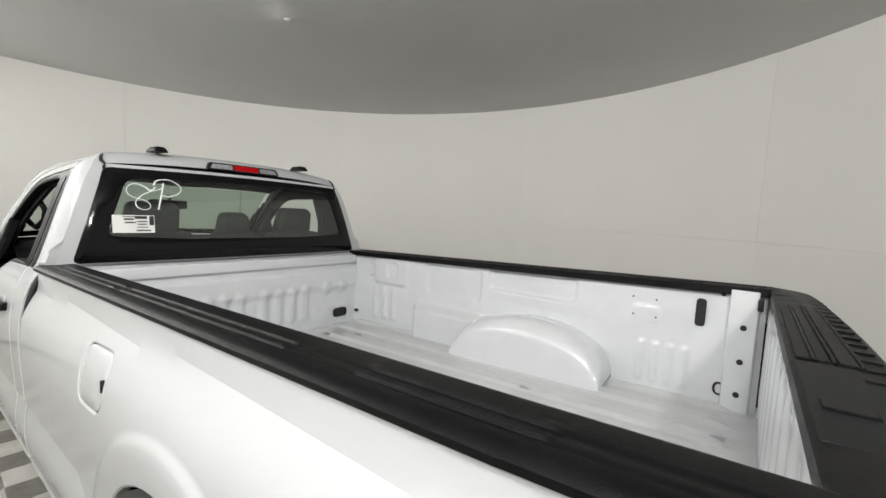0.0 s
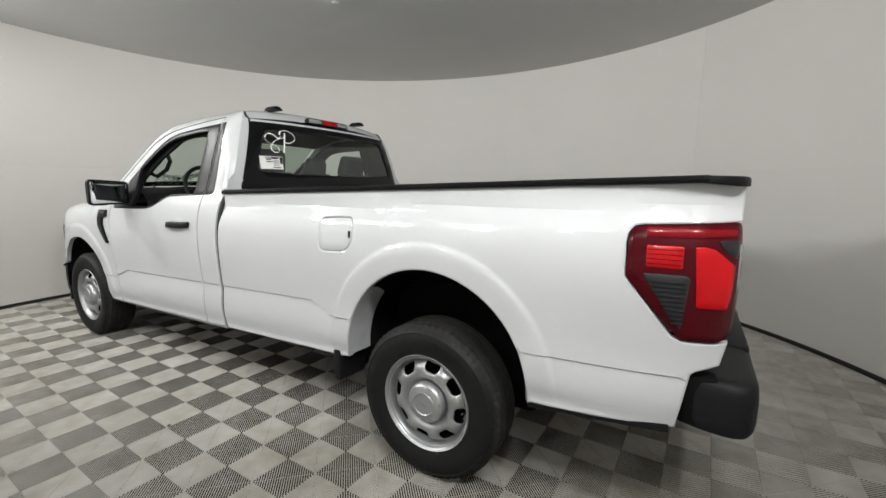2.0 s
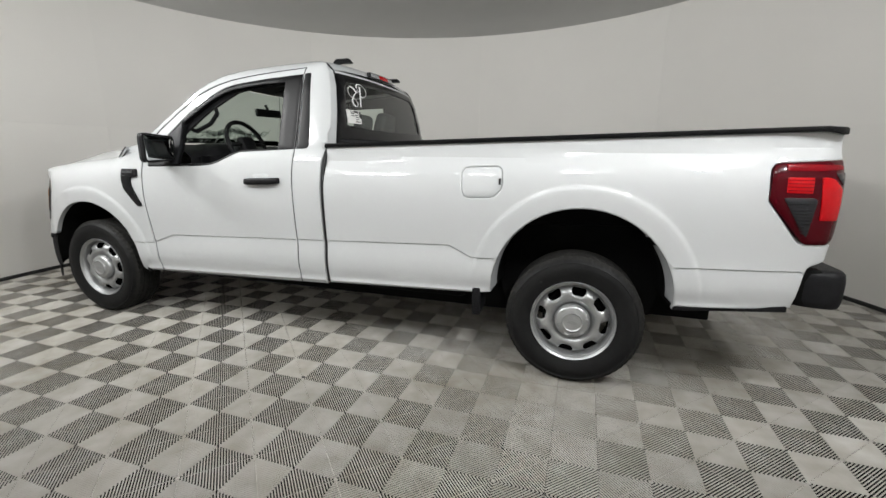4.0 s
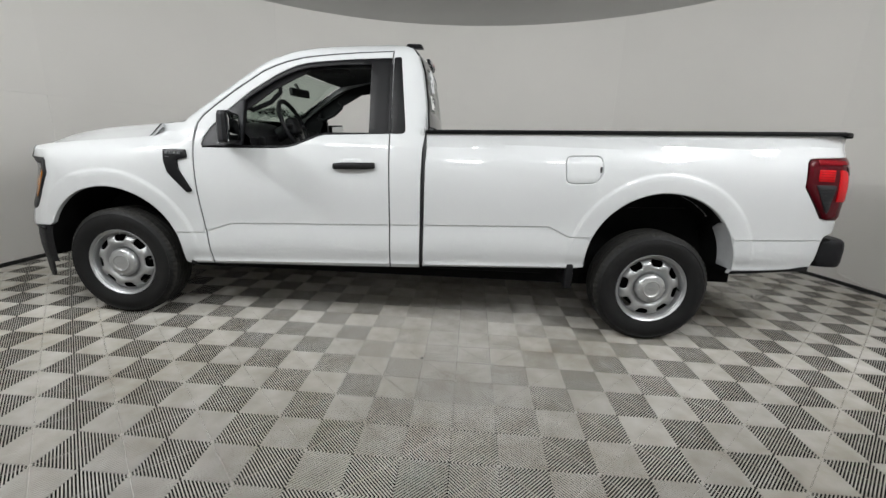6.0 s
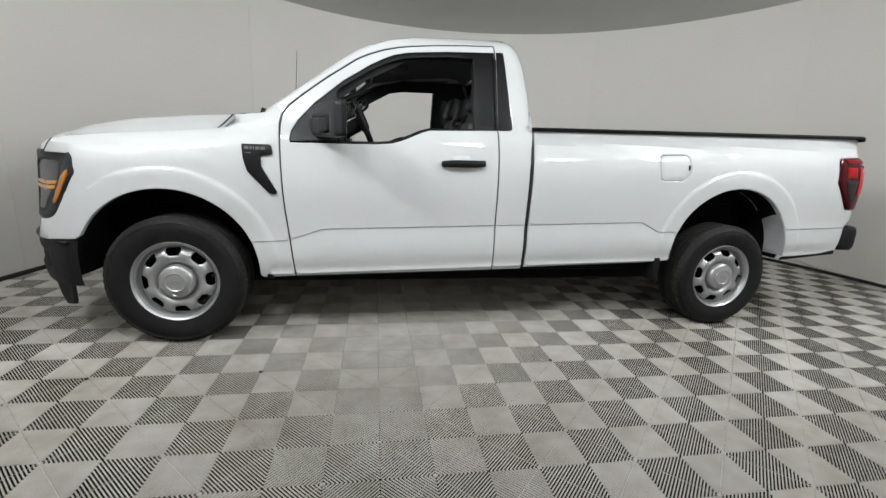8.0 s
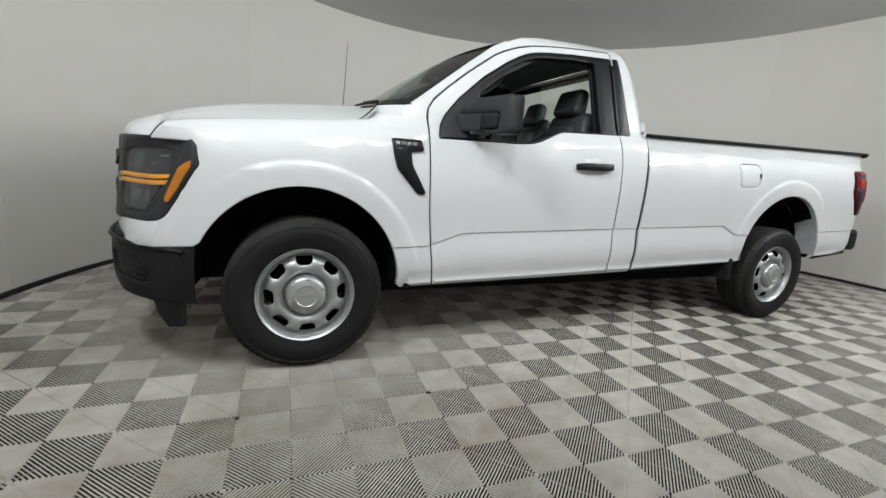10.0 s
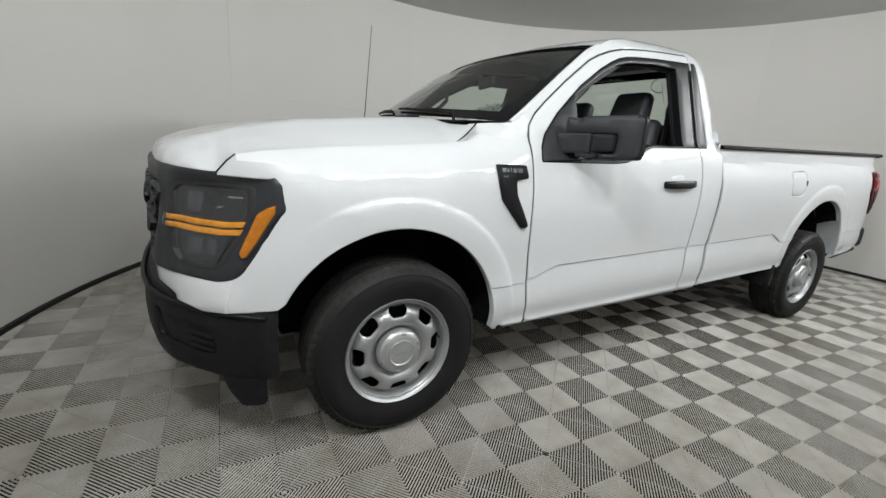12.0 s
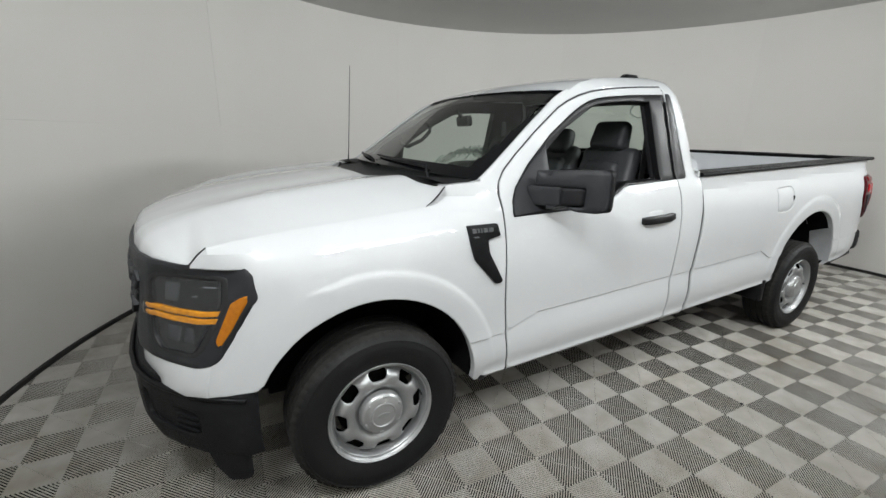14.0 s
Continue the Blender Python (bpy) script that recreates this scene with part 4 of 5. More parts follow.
# ---- truck: details on the sides ----
BADGE = [(0.385, 1.150), (0.535, 1.152), (0.548, 1.10), (0.482, 1.088), (0.488, 1.03), (0.566, 0.895), (0.556, 0.884), (0.528, 0.884), (0.415, 1.005), (0.396, 1.07)]
for s in (-1, 1):
    inward = Vector((0, -s, 0))
    badge = tpart("fender_badge", skin(rounded(BADGE, 0.008, 3), [], on_side(s, 0.012), inward, 0.016, 0.03, 0.003), SATIN, "black fender vent badge with pale bars")
    for a, b in ((0.405, 0.424), (0.431, 0.440), (0.447, 0.453), (0.460, 0.479), (0.486, 0.508)):
        tpart("bar", skin([(a, 1.121), (b, 1.121), (b, 1.137), (a, 1.137)], [], on_side(s, 0.0165), inward, 0.006, 0.03, 0), PALEBAR, parent=badge)
    tpart("bar", skin([(0.410, 1.101), (0.434, 1.101), (0.434, 1.106), (0.410, 1.106)], [], on_side(s, 0.0165), inward, 0.006, 0.03, 0), PALEBAR, parent=badge)
    # handle
    hm = lambda x, z, s=s: P(x, s * (side_w(x, z) + 0.036 - 0.02 * abs((x - 1.62) / 0.135) ** 4), z)
    handle = tpart("door_handle", skin(rounded([(1.488, 1.070), (1.488, 1.106), (1.55, 1.113), (1.752, 1.119), (1.757, 1.083), (1.70, 1.076)], 0.012), [], hm, inward, 0.018, 0.025, 0.008), SATIN, "satin black pull handle")
    tpart("handle_foot", skin(rounded([(1.49, 1.075), (1.49, 1.104), (1.52, 1.106), (1.52, 1.077)], 0.006), [], on_side(s, 0.02), inward, 0.03, 0.03, 0.003), SATIN, parent=handle)
    tpart("lock_cap", skin(rounded([(1.70, 1.08), (1.70, 1.116), (1.752, 1.118), (1.755, 1.084)], 0.006), [], on_side(s, 0.022), inward, 0.03, 0.03, 0.003), SATIN, parent=handle)
    tpart("handle_cup", skin(rounded([(1.545, 1.06), (1.535, 1.135), (1.64, 1.148), (1.675, 1.135), (1.665, 1.06)], 0.02), [], on_side(s, 0.0015), inward, 0.004, 0.025, 0.006), WHITE, parent=handle)
    # mirror
    sail = tpart("mirror_sail", skin([(0.642, 1.174), (0.640, 1.20), (0.648, 1.235), (0.683, 1.293), (0.765, 1.385), (0.882, 1.483), (0.889, 1.192)], [], on_side(s, 0.004), inward, 0.02, 0.05, 0.004), GREY, "charcoal mirror mount triangle")
    face = lambda w, off=0.0: 0.748 + (w - 0.955) * 0.53 + off
    def shell(outline, off, mat, name, label="", parent=None, edge=0.006, back=None):
        """A piece of the mirror: its outline across and up, its leading face and the plane of its back."""
        flip = outline if s > 0 else [(-q, z) for q, z in outline][::-1]
        bm = skin(flip, [], lambda q, z: P(face(abs(q), off) + 0.10 * max(0, z - 1.33), q, z), Vector((1, 0, 0)), 0.2, 0.02, edge)
        for v in bm.verts:
            w = abs(v.co.y - CY)
            if v.co.x > face(w, off) + 0.12:
                v.co.x = back(w) if back else face(w, off + 0.05)
        return tpart(name, bm, mat, label, smooth=50, parent=parent)
    rear = lambda w: 0.905 + (w - 1.10) * 0.2
    shell_out = [(0.957, 1.306), (0.957, 1.366), (0.964, 1.373)] + rounded([(1.00, 1.376), (1.230, 1.391), (1.230, 1.206), (1.10, 1.203)], 0.036, 6)[1:] + [(1.01, 1.203), (1.005, 1.209), (1.006, 1.220), (1.148, 1.226), (1.156, 1.234), (1.158, 1.304), (1.152, 1.311)]
    mir = shell(shell_out, 0.0, GREY, "mirror", "charcoal power mirror housing", edge=0.013, back=rear)
    shell(rounded([(0.962, 1.225), (0.962, 1.32), (1.17, 1.325), (1.17, 1.222)], 0.01), 0.03, SEAL, "recess", parent=mir, back=lambda w: rear(w) - 0.004)
    shell(rounded([(0.932, 1.214), (0.925, 1.302), (1.061, 1.306), (1.061, 1.224)], 0.008), 0.002, GREY, "mirror_arm", "charcoal mirror arm", parent=mir, edge=0.005)
    shell(rounded([(1.068, 1.227), (1.068, 1.304), (1.146, 1.306), (1.150, 1.290), (1.150, 1.236)], 0.008), -0.004, BLACK, "mirror_insert", "black cover cap", parent=mir, edge=0.006)
    bezel = rounded([(0.965, 1.213), (0.962, 1.376), (1.234, 1.392), (1.234, 1.206)], 0.034, 6)
    pane = inset(bezel, 0.013)
    plane = lambda off: (lambda q, z: P(rear(abs(q)) + off, q, z))
    turned = lambda pts: pts if s > 0 else [(-q, z) for q, z in pts][::-1]
    tpart("mirror_rim", skin(turned(bezel), [], plane(0.020), Vector((-1, 0, 0)), 0.022, 0.03, 0.006), BLACK, "black rim round the glass", parent=mir)
    tpart("mirror_glass", skin(turned(pane), [], plane(0.0225), Vector((-1, 0, 0)), 0.004, 0.04, 0.001), MIRRORM, "mirror glass", parent=mir)
    # black rail cap on the bed side
    PROF = [(0.949, -0.019), (0.951, -0.007), (0.945, 0.0), (0.930, 0.006), (0.915, 0.006), (0.912, 0.002), (0.903, 0.002), (0.900, 0.007), (0.888, 0.007), (0.885, 0.002), (0.872, 0.002), (0.869, 0.007), (0.855, 0.007), (0.852, 0.003), (0.82, 0.005), (0.806, 0.0), (0.803, -0.03)]
    def railf(u, v, s=s, PROF=PROF):
        i = round(v * (len(PROF) - 1))
        x = 2.066 + (4.625 - 2.066) * u
        w, dz = PROF[i]
        w += 0.35 * (lerp_table(REAR, x) if x > 4.35 and w > 0.86 else 0) * (w - 0.80) / 0.15
        notch = -0.004 if (dz > 0.006 and (u < 0.05 or 0.335 < u < 0.36 or 0.70 < u < 0.78 or u > 0.9)) else 0
        return P(x, s * w, 1.326 + RK * (x - 2.06) + dz + notch)
    bm = sheet(railf, 160, len(PROF) - 1)
    bm.faces.new([bm.verts.new(railf(0, i / (len(PROF) - 1))) for i in range(len(PROF))])
    rail = tpart("bed_rail", bm, RAIL, "ribbed black plastic bed rail cap")
    # tail lamp
    def lampx(px, py):
        return 4.410 + (px - 45) / 505 * 0.324, 1.256 - (py - 245) / 525 * 0.376 + 0.007 * (px - 45) / 505
    tl = tpart("tail_lamp", skin(TAIL, [], on_side(s, 0.012), inward, 0.04, 0.025, 0.014), REDDARK, "wrap-round red tail lamp")
    def lens(name, pts, mat, out, label=""):
        tpart(name, skin(rounded([lampx(*q) for q in pts], 0.006, 3), [], on_side(s, out), inward, 0.014, 0.03, 0.003), mat, label, parent=tl)
    lens("upper_bar", [(128, 262), (330, 266), (520, 272), (520, 300), (330, 306), (130, 304)], RED, 0.018, "deep red upper bar")
    lens("turn_lens", [(137, 343), (303, 346), (303, 446), (139, 440)], REDHOT, 0.0165, "ribbed red lens")
    for q in range(4):
        lens("lens_rib", [(141, 358 + q * 21), (300, 361 + q * 22), (300, 365 + q * 22), (141, 362 + q * 21)], REDDARK, 0.0185)
    lens("glow_panel", [(350, 346), (395, 346), (436, 356), (523, 428), (521, 560), (506, 620), (376, 616), (366, 500)], REDHOT, 0.0165, "bright red panel")
    lens("smoked_corner", [(445, 318), (536, 318), (534, 388), (520, 398), (468, 352)], SMOKE, 0.0165, "smoked grey corner")
    lens("smoked_triangle", [(128, 472), (324, 474), (342, 490), (318, 728), (240, 632)], GREY, 0.0165, "smoked grey triangle")
    for q in range(10):
        y = 505 + q * 21
        x0 = 150 + (y - 500) * 0.62
        if x0 < 312:
            lens("slat", [(x0, y), (326, y + 2), (325, y + 8), (x0 + 4, y + 6)], BLACK, 0.0195)
    lens("reverse_lens", [(538, 335), (552, 340), (552, 520), (540, 560)], CLEARL, 0.014, "clear reverse lens")
    # fuel door latch
    if s < 0:
        tpart("fuel_latch", block(P(3.163, s * (side_w(3.16, 1.13) - 0.002), 1.132), (0.012, 0.012, 0.035), 0.003), SEAL)
    # mud flap and valance
    tpart("mud_flap", block(P(3.045, s * 0.885, 0.43), (0.05, 0.20, 0.17), 0.012, 2), BLACK, "black mud guard")
    tpart("rear_valance", block(P(4.33, s * 0.952, 0.531), (0.50, 0.03, 0.030), 0.006, 2, turn=Euler((0, -0.09, s * -0.02)).to_matrix().to_4x4()), BLACK)
    tpart("rocker", block(P(1.78, s * 0.88, 0.428), (2.45, 0.08, 0.035), 0.01, 2, turn=Euler((0, -RK, 0)).to_matrix().to_4x4()), DARK)
    tpart("front_flap", block(P(0.505, s * 0.93, 0.41), (0.04, 0.09, 0.05), 0.008, 2), BLACK)
    # dark tube that paints the shade in the gap between cab and bed
    tpart("bed_gap_shade", tube([on_side(s, -0.019)(2.059, z) for z in np.linspace(0.455, 1.30, 30)], 0.0125, 8), SEAL, "dark strip standing in for the shade between cab and bed")
    # wheel wells
    for (ax, az), mat in ((ARCH[0], DARK), (ARCH[1], DARK)):
        front_w = ax < 1
        def well(u, v, s=s, ax=ax, az=az):
            a = radians(-4 + 188 * u)
            r = 0.487 - 0.035 * v
            return P(ax + r * math.cos(a), s * (0.965 - (0.42 if ax < 1 else 0.335) * v), max(az + r * math.sin(a), 0.36))
        tpart("wheel_well", sheet(well, 36, 6), mat, "black wheel arch liner")
        if front_w:
            tpart("well_wall", sheet(lambda u, v: P(ax - 0.52 + 1.04 * u, s * 0.55, 0.36 + 0.68 * v), 2, 2), DARK)
        else:
            tpart("well_wall", sheet(lambda u, v: P(ax + 0.47 * v * math.cos(radians(205 - 230 * u)), s * 0.635, az + 0.47 * v * math.sin(radians(205 - 230 * u))), 30, 2), DARK)
        if not front_w:
            def inner(u, v, s=s, ax=ax, az=az):
                a = radians(0 + 40 * u)
                w = 0.985 - 0.15 * v * min(1, (1 - u) * 4 + 0.25)
                r = 0.474 - 0.012 * v + 0.0008 * math.sin(40 * v)
                return P(ax + r * math.cos(a), s * w, max(az + r * math.sin(a), 0.40))
            tpart("inner_panel", sheet(inner, 28, 16), GALV, "bare pale inner wheel panel")
            def inner2(u, v, s=s, ax=ax, az=az):
                a = radians(183 - 52 * u)
                r = 0.474 - 0.010 * v + 0.0008 * math.sin(40 * v)
                return P(ax + r * math.cos(a), s * (0.985 - 0.16 * v * min(1, (1 - u) * 4 + 0.25)), az + r * math.sin(a))
            tpart("inner_panel", sheet(inner2, 28, 16), GALV, "bare pale inner wheel panel")

# ---- truck: bed ----
def fz(x):
    """Height of the bed floor, raked like the body."""
    return 0.826 + RK * (x - 2.97)


bm = sheet(lambda u, v: P(2.12 + 2.50 * u, -0.83 + 1.66 * v, fz(2.12 + 2.50 * u) + 0.016 * min(1, max(0, 2.4 * math.cos(2 * math.pi * 9 * v) + 0.5)) * (1 if 0.02 < u < 0.965 else 0)), 60, 208)
bmesh.ops.delete(bm, geom=[f for f in bm.faces if abs(f.calc_center_median().x - 3.59) < 0.36 and abs(f.calc_center_median().y - CY) > 0.635], context="FACES")
tpart("bed_floor", bm, BEDFLOOR, "pale ribbed steel bed floor", smooth=50)


def box_step(x, z, x0, x1, z0, z1, d, soft=0.026):
    """Height of a pressed rectangle with soft borders."""
    r = min(0.03, (x1 - x0) * 0.45, (z1 - z0) * 0.45)
    ax, az = abs(x - (x0 + x1) / 2) - (x1 - x0) / 2 + r, abs(z - (z0 + z1) / 2) - (z1 - z0) / 2 + r
    q = r - math.hypot(max(ax, 0), max(az, 0)) - min(max(ax, az), 0)
    t = min(1, max(0, q / soft + 0.5))
    return d * t * t * (3 - 2 * t)


PRESS = [(2.33, 2.645, 1.125, 1.335, -0.009), (2.46, 2.56, 1.17, 1.285, 0.007), (2.81, 3.235, 1.13, 1.315, 0.013), (3.30, 3.82, 1.215, 1.37, 0.013), (2.335, 2.37, 0.87, 1.09, -0.008), (2.425, 2.46, 0.87, 1.09, -0.008), (2.515, 2.55, 0.87, 1.09, -0.008), (2.745, 3.30, 0.78, 1.025, -0.034, 0.06),
         (4.14, 4.165, 0.91, 1.10, -0.007), (4.20, 4.225, 0.91, 1.10, -0.007), (4.26, 4.285, 0.91, 1.10, -0.007), (4.32, 4.345, 0.91, 1.10, -0.007), (4.10, 4.22, 1.19, 1.265, -0.004)]
for s in (-1, 1):
    def wallf(u, v, s=s):
        x = 2.12 + 2.49 * u
        z = fz(x) - 0.01 + (1.335 + RK * (2.49 * u) - fz(x)) * v
        w = 0.835 + sum(1.6 * box_step(x, z, *q) for q in PRESS) + 0.008 * min(1, max(0, (z - 1.05) / 0.10))
        return P(x, s * (w - 0.012), z)
    bm = sheet(wallf, 320, 72)
    bmesh.ops.delete(bm, geom=[f for f in bm.faces if math.hypot(f.calc_center_median().x - 3.59, f.calc_center_median().z - 0.53) < 0.478], context="FACES")
    bw = tpart("bed_wall", bm, BEDWHITE, "white pressed steel bed wall", smooth=60)
    def house(u, v, s=s):
        """Wheel housing in the bed: u along, v from the wall over its rounded shoulder and down the flat inner face."""
        a = math.pi * u
        x = 3.605 - 0.425 * math.cos(a)
        h = 0.280 * max(0, math.sin(a)) ** 0.75
        r = min(0.11, h * 0.85)
        if v < 0.35:
            w, z = 0.84 - (0.235 - r) * v / 0.35, h * (0.93 + 0.2 * v)
        elif v < 0.65:
            q = (v - 0.35) / 0.3 * math.pi / 2
            w, z = 0.605 + r - r * math.sin(q), h - r * (1 - math.cos(q))
        else:
            w, z = 0.605 - 0.010 * (v - 0.65), (h - r) * (1 - (v - 0.65) / 0.35)
        return P(x, s * w, fz(x) + z + 0.004)
    tpart("wheel_housing", sheet(house, 64, 40), BEDWHITE, "white rounded wheel housing", smooth=60)
    tpart("housing_seam", tube([house(u, 0.02) + Vector((0, 0, 0.002)) for u in np.linspace(0.42, 0.985, 26)] + [house(u, 1.0) + Vector((0, 0, 0.002)) for u in (0.985, 0.95, 0.9)], 0.0022, 5), SEAL, "dark seam round the housing")
    tpart("housing_rib", tube([P(x, s * 0.70, fz(x) + 0.262) for x in (3.52, 3.57, 3.64, 3.69)], 0.016, 8, flat=0.5), BEDWHITE)
    slotp = rounded([(4.361, 1.212), (4.361, 1.336), (4.400, 1.336), (4.400, 1.212)], 0.019, 5)
    tpart("stake_slot", skin(slotp, [], lambda x, z: P(x, s * 0.8245, z), Vector((0, s, 0)), 0.010, 0.03, 0), SEAL, "black slot")
    for x, z, r in ((4.458, 1.368, 0.009), (4.10, 1.302, 0.004), (4.20, 1.300, 0.004), (4.105, 1.218, 0.004), (4.205, 1.216, 0.004), (2.14, 1.30, 0.008), (2.30, 1.25, 0.003), (2.40, 1.25, 0.003), (2.30, 1.17, 0.003), (2.40, 1.17, 0.003)):
        tpart("hole", skin([(x + r * math.cos(radians(a)), z + r * math.sin(radians(a))) for a in range(0, 360, 36)], [], lambda x, z: P(x, s * 0.8225, z), Vector((0, s, 0)), 0.010, 0.03, 0), SEAL)
    post = tpart("tailgate_post", prism([(4.482, 0.82), (4.485, 0.80), (4.582, 0.80), (4.592, 0.835), (4.592, 0.86), (4.482, 0.86)], lambda a, b: P(a, s * b, fz(4.54) - 0.01), (0, 0, 0.53), 0.004), BEDWHITE, "white tailgate post")
    for z in (0.952, 1.094, 1.240):
        tpart("bolt", skin([(4.539 + 0.012 * math.cos(radians(a)), z + 0.012 * math.sin(radians(a))) for a in range(0, 360, 30)], [], lambda x, z: P(x, s * 0.796, z), Vector((0, s, 0)), 0.005, 0.03, 0), SEAL, "dark bolt", parent=post)
    tpart("latch_striker", block(P(4.588, s * 0.798, 1.345), (0.02, 0.02, 0.05), 0.004), SEAL, parent=post)
    hook = tpart("tie_down", tube([P(4.475 + 0.018 * math.cos(a), s * 0.818, 0.955 + 0.026 * math.sin(a)) for a in np.linspace(0, 2 * math.pi, 14)[:-1]], 0.005, 6, closed=True), SEAL, "black steel tie-down loop")
    tpart("tie_down", block(P(2.17, s * 0.80, 0.885), (0.03, 0.02, 0.02), 0.005), SEAL, "black steel tie-down")

bulk = [(2.12, 0.785), (2.12, 1.05), (2.135, 1.08), (2.135, 1.20), (2.10, 1.225), (2.10, 1.305), (2.075, 1.315), (2.068, 1.30)]
bm = sheet(lambda u, v: Vector((along(bulk, v)[0], CY - 0.84 + 1.68 * u, along(bulk, v)[1])), 120, 40)
for v in bm.verts:
    w = v.co.y - CY
    v.co.x += sum(box_step(abs(w), v.co.z, a, b, 0.87, c, 0.012, 0.012) for a, b, c in ((0.245, 0.30, 1.105), (0.345, 0.40, 1.105), (0.05, 0.10, 1.105), (0.15, 0.20, 1.105)))
    v.co.x += sum(box_step(abs(w), v.co.z, a, b, 1.03, 1.11, 0.012, 0.012) for a, b in ((0.515, 0.585), (0.66, 0.725))) + box_step(abs(w), v.co.z, 0.45, 0.735, 0.80, 0.955, 0.006, 0.012)
bulkhead = tpart("bed_bulkhead", bm, BEDWHITE, "white pressed steel bed front", smooth=60)
tpart("bulkhead_rail", block(P(2.105, 0, 1.272), (0.045, 1.655, 0.062), 0.008, 3), BEDWHITE, parent=bulkhead)
for w in (-0.67, 0.67):
    tpart("drain_hole", skin(rounded([(w - 0.062, 0.852), (w - 0.062, 0.916), (w + 0.062, 0.916), (w + 0.062, 0.852)], 0.03), [], lambda a, b: P(2.141, a, b), Vector((-1, 0, 0)), 0.006, 0.03, 0), SEAL)
for x, w in ((2.33, 0.40), (2.50, 0.52), (2.72, 0.50), (3.75, 0.43), (4.50, 0.46), (2.72, -0.5), (3.75, -0.43), (4.50, -0.46)):
    tpart("floor_bolt", block(P(x, w, fz(x) + 0.013), (0.05, 0.028, 0.006), 0.003), STEEL, "worn steel floor bolt")

# tailgate
tg_in = tpart("tailgate", sheet(lambda u, v: P(4.616 + 0.004 * math.sin(u * 60) * (1 if 0.1 < v < 0.85 else 0), -0.80 + 1.60 * u, fz(4.6) + (1.39 - fz(4.6)) * v), 160, 12), BEDWHITE, "closed white tailgate with black top", smooth=60)
def gate(u, v):
    k = 2 * u - 1
    w = k * 0.80
    x = 4.750 - 0.022 * k * k - 0.03 * (1 - v) + 0.02 * math.sin(math.pi * v)
    return P(x - (0.10 * max(0, abs(k) - 0.9) / 0.1), w, 0.80 + 0.575 * v)
tpart("outer_skin", sheet(gate, 40, 12), WHITE, parent=tg_in)
RIM = [(4.60, 0.941), (4.64, 0.930), (4.67, 0.914), (4.70, 0.891), (4.72, 0.868), (4.736, 0.836), (4.746, 0.785), (4.754, 0.69), (4.764, 0.47), (4.774, 0.2), (4.777, 0.0)]




def capf(u, v):
    """The cap: u along its outer rim, v from the bed's edge out and down over the lip."""
    k = 2 * u - 1
    x, w = along(RIM, 1 - abs(k))
    wi = min(w, 0.815)
    z = 1.411 - 0.006 * (1 - abs(k))
    steps = [(0.0, -0.03), (0.004, -0.002), (0.05, 0.0), (0.35, 0.002), (0.65, 0.002), (0.93, 0.001), (0.985, -0.003), (1.0, -0.010), (1.0, -0.027), (0.97, -0.030)]
    q, dz = along(steps, v)
    dz *= 0.74 + 0.26 * min(1, (1 - abs(k)) * 9) if v > 0.8 else 1
    xi = 4.614 - 0.014 * max(0, abs(k) - 0.8) / 0.2
    return P(xi + (x - xi) * q, math.copysign(wi + (w - wi) * q, k), z + dz)


cap = tpart("top_cap", sheet(capf, 80, 40), RAIL, "ribbed black plastic tailgate cap", parent=tg_in)
for x, wd in ((4.637, 0.022), (4.667, 0.020), (4.703, 0.028)):
    tpart("cap_inlay", block(P(x, 0.09, 1.4095), (wd, 0.74, 0.005), 0.0015, 1), BLACK, "matt black inlaid strip", parent=tg_in)
for x in (4.6525, 4.683, 4.722):
    tpart("cap_ridge", block(P(x, 0.09, 1.4095), (0.007, 0.75, 0.007), 0.002, 1), RAIL, parent=tg_in)
for q in range(14):
    tpart("cap_rib", block(P(4.738 - 0.02 * (q / 13 * 1.1 - 0.5) ** 2, -0.36 + 0.075 * q, 1.4085), (0.045, 0.012, 0.005), 0.0015, 1), RAIL, parent=tg_in)
tpart("cap_panel", block(P(4.665, -0.50, 1.4085), (0.085, 0.38, 0.005), 0.002, 1), BLACK, parent=tg_in)
tpart("cap_plate", block(P(4.666, -0.55, 1.4115), (0.060, 0.04, 0.006), 0.002, 1), RAIL, parent=tg_in)
tpart("cap_plate", block(P(4.645, 0.73, 1.4085), (0.055, 0.10, 0.006), 0.002, 1), BLACK, parent=tg_in)
tpart("spoiler_lip", tube([P(4.768 - 0.03 * (w / 0.8) ** 2, w, 1.398) for w in np.linspace(-0.50, 0.50, 30)], 0.006, 8), BLACK, parent=tg_in)

# rear bumper
RB = [(4.60, 0.908), (4.66, 0.932), (4.73, 0.944), (4.785, 0.940), (4.815, 0.915), (4.828, 0.87), (4.832, 0.74), (4.834, 0.55), (4.836, 0.0)]
RZ = [(-0.10, 0.545), (-0.012, 0.552), (0.0, 0.58), (0.0, 0.68), (-0.008, 0.722), (-0.03, 0.737), (-0.30, 0.742)]
def rbump(u, v):
    k = 2 * u - 1
    x, w = along(RB, 1 - abs(k))
    o, z = along(RZ, v)
    return P(x + o * min(1, (1 - abs(k)) * 2.2 + 0.1), math.copysign(max(0, w + o * min(1, abs(k))), k), z + 0.012)
rb = tpart("rear_bumper", sheet(rbump, 64, 26), BLACK, "textured black rear bumper")
tpart("step_pad", block(P(4.775, 0, 0.744), (0.10, 1.1, 0.03), 0.01), BLACK, parent=rb)
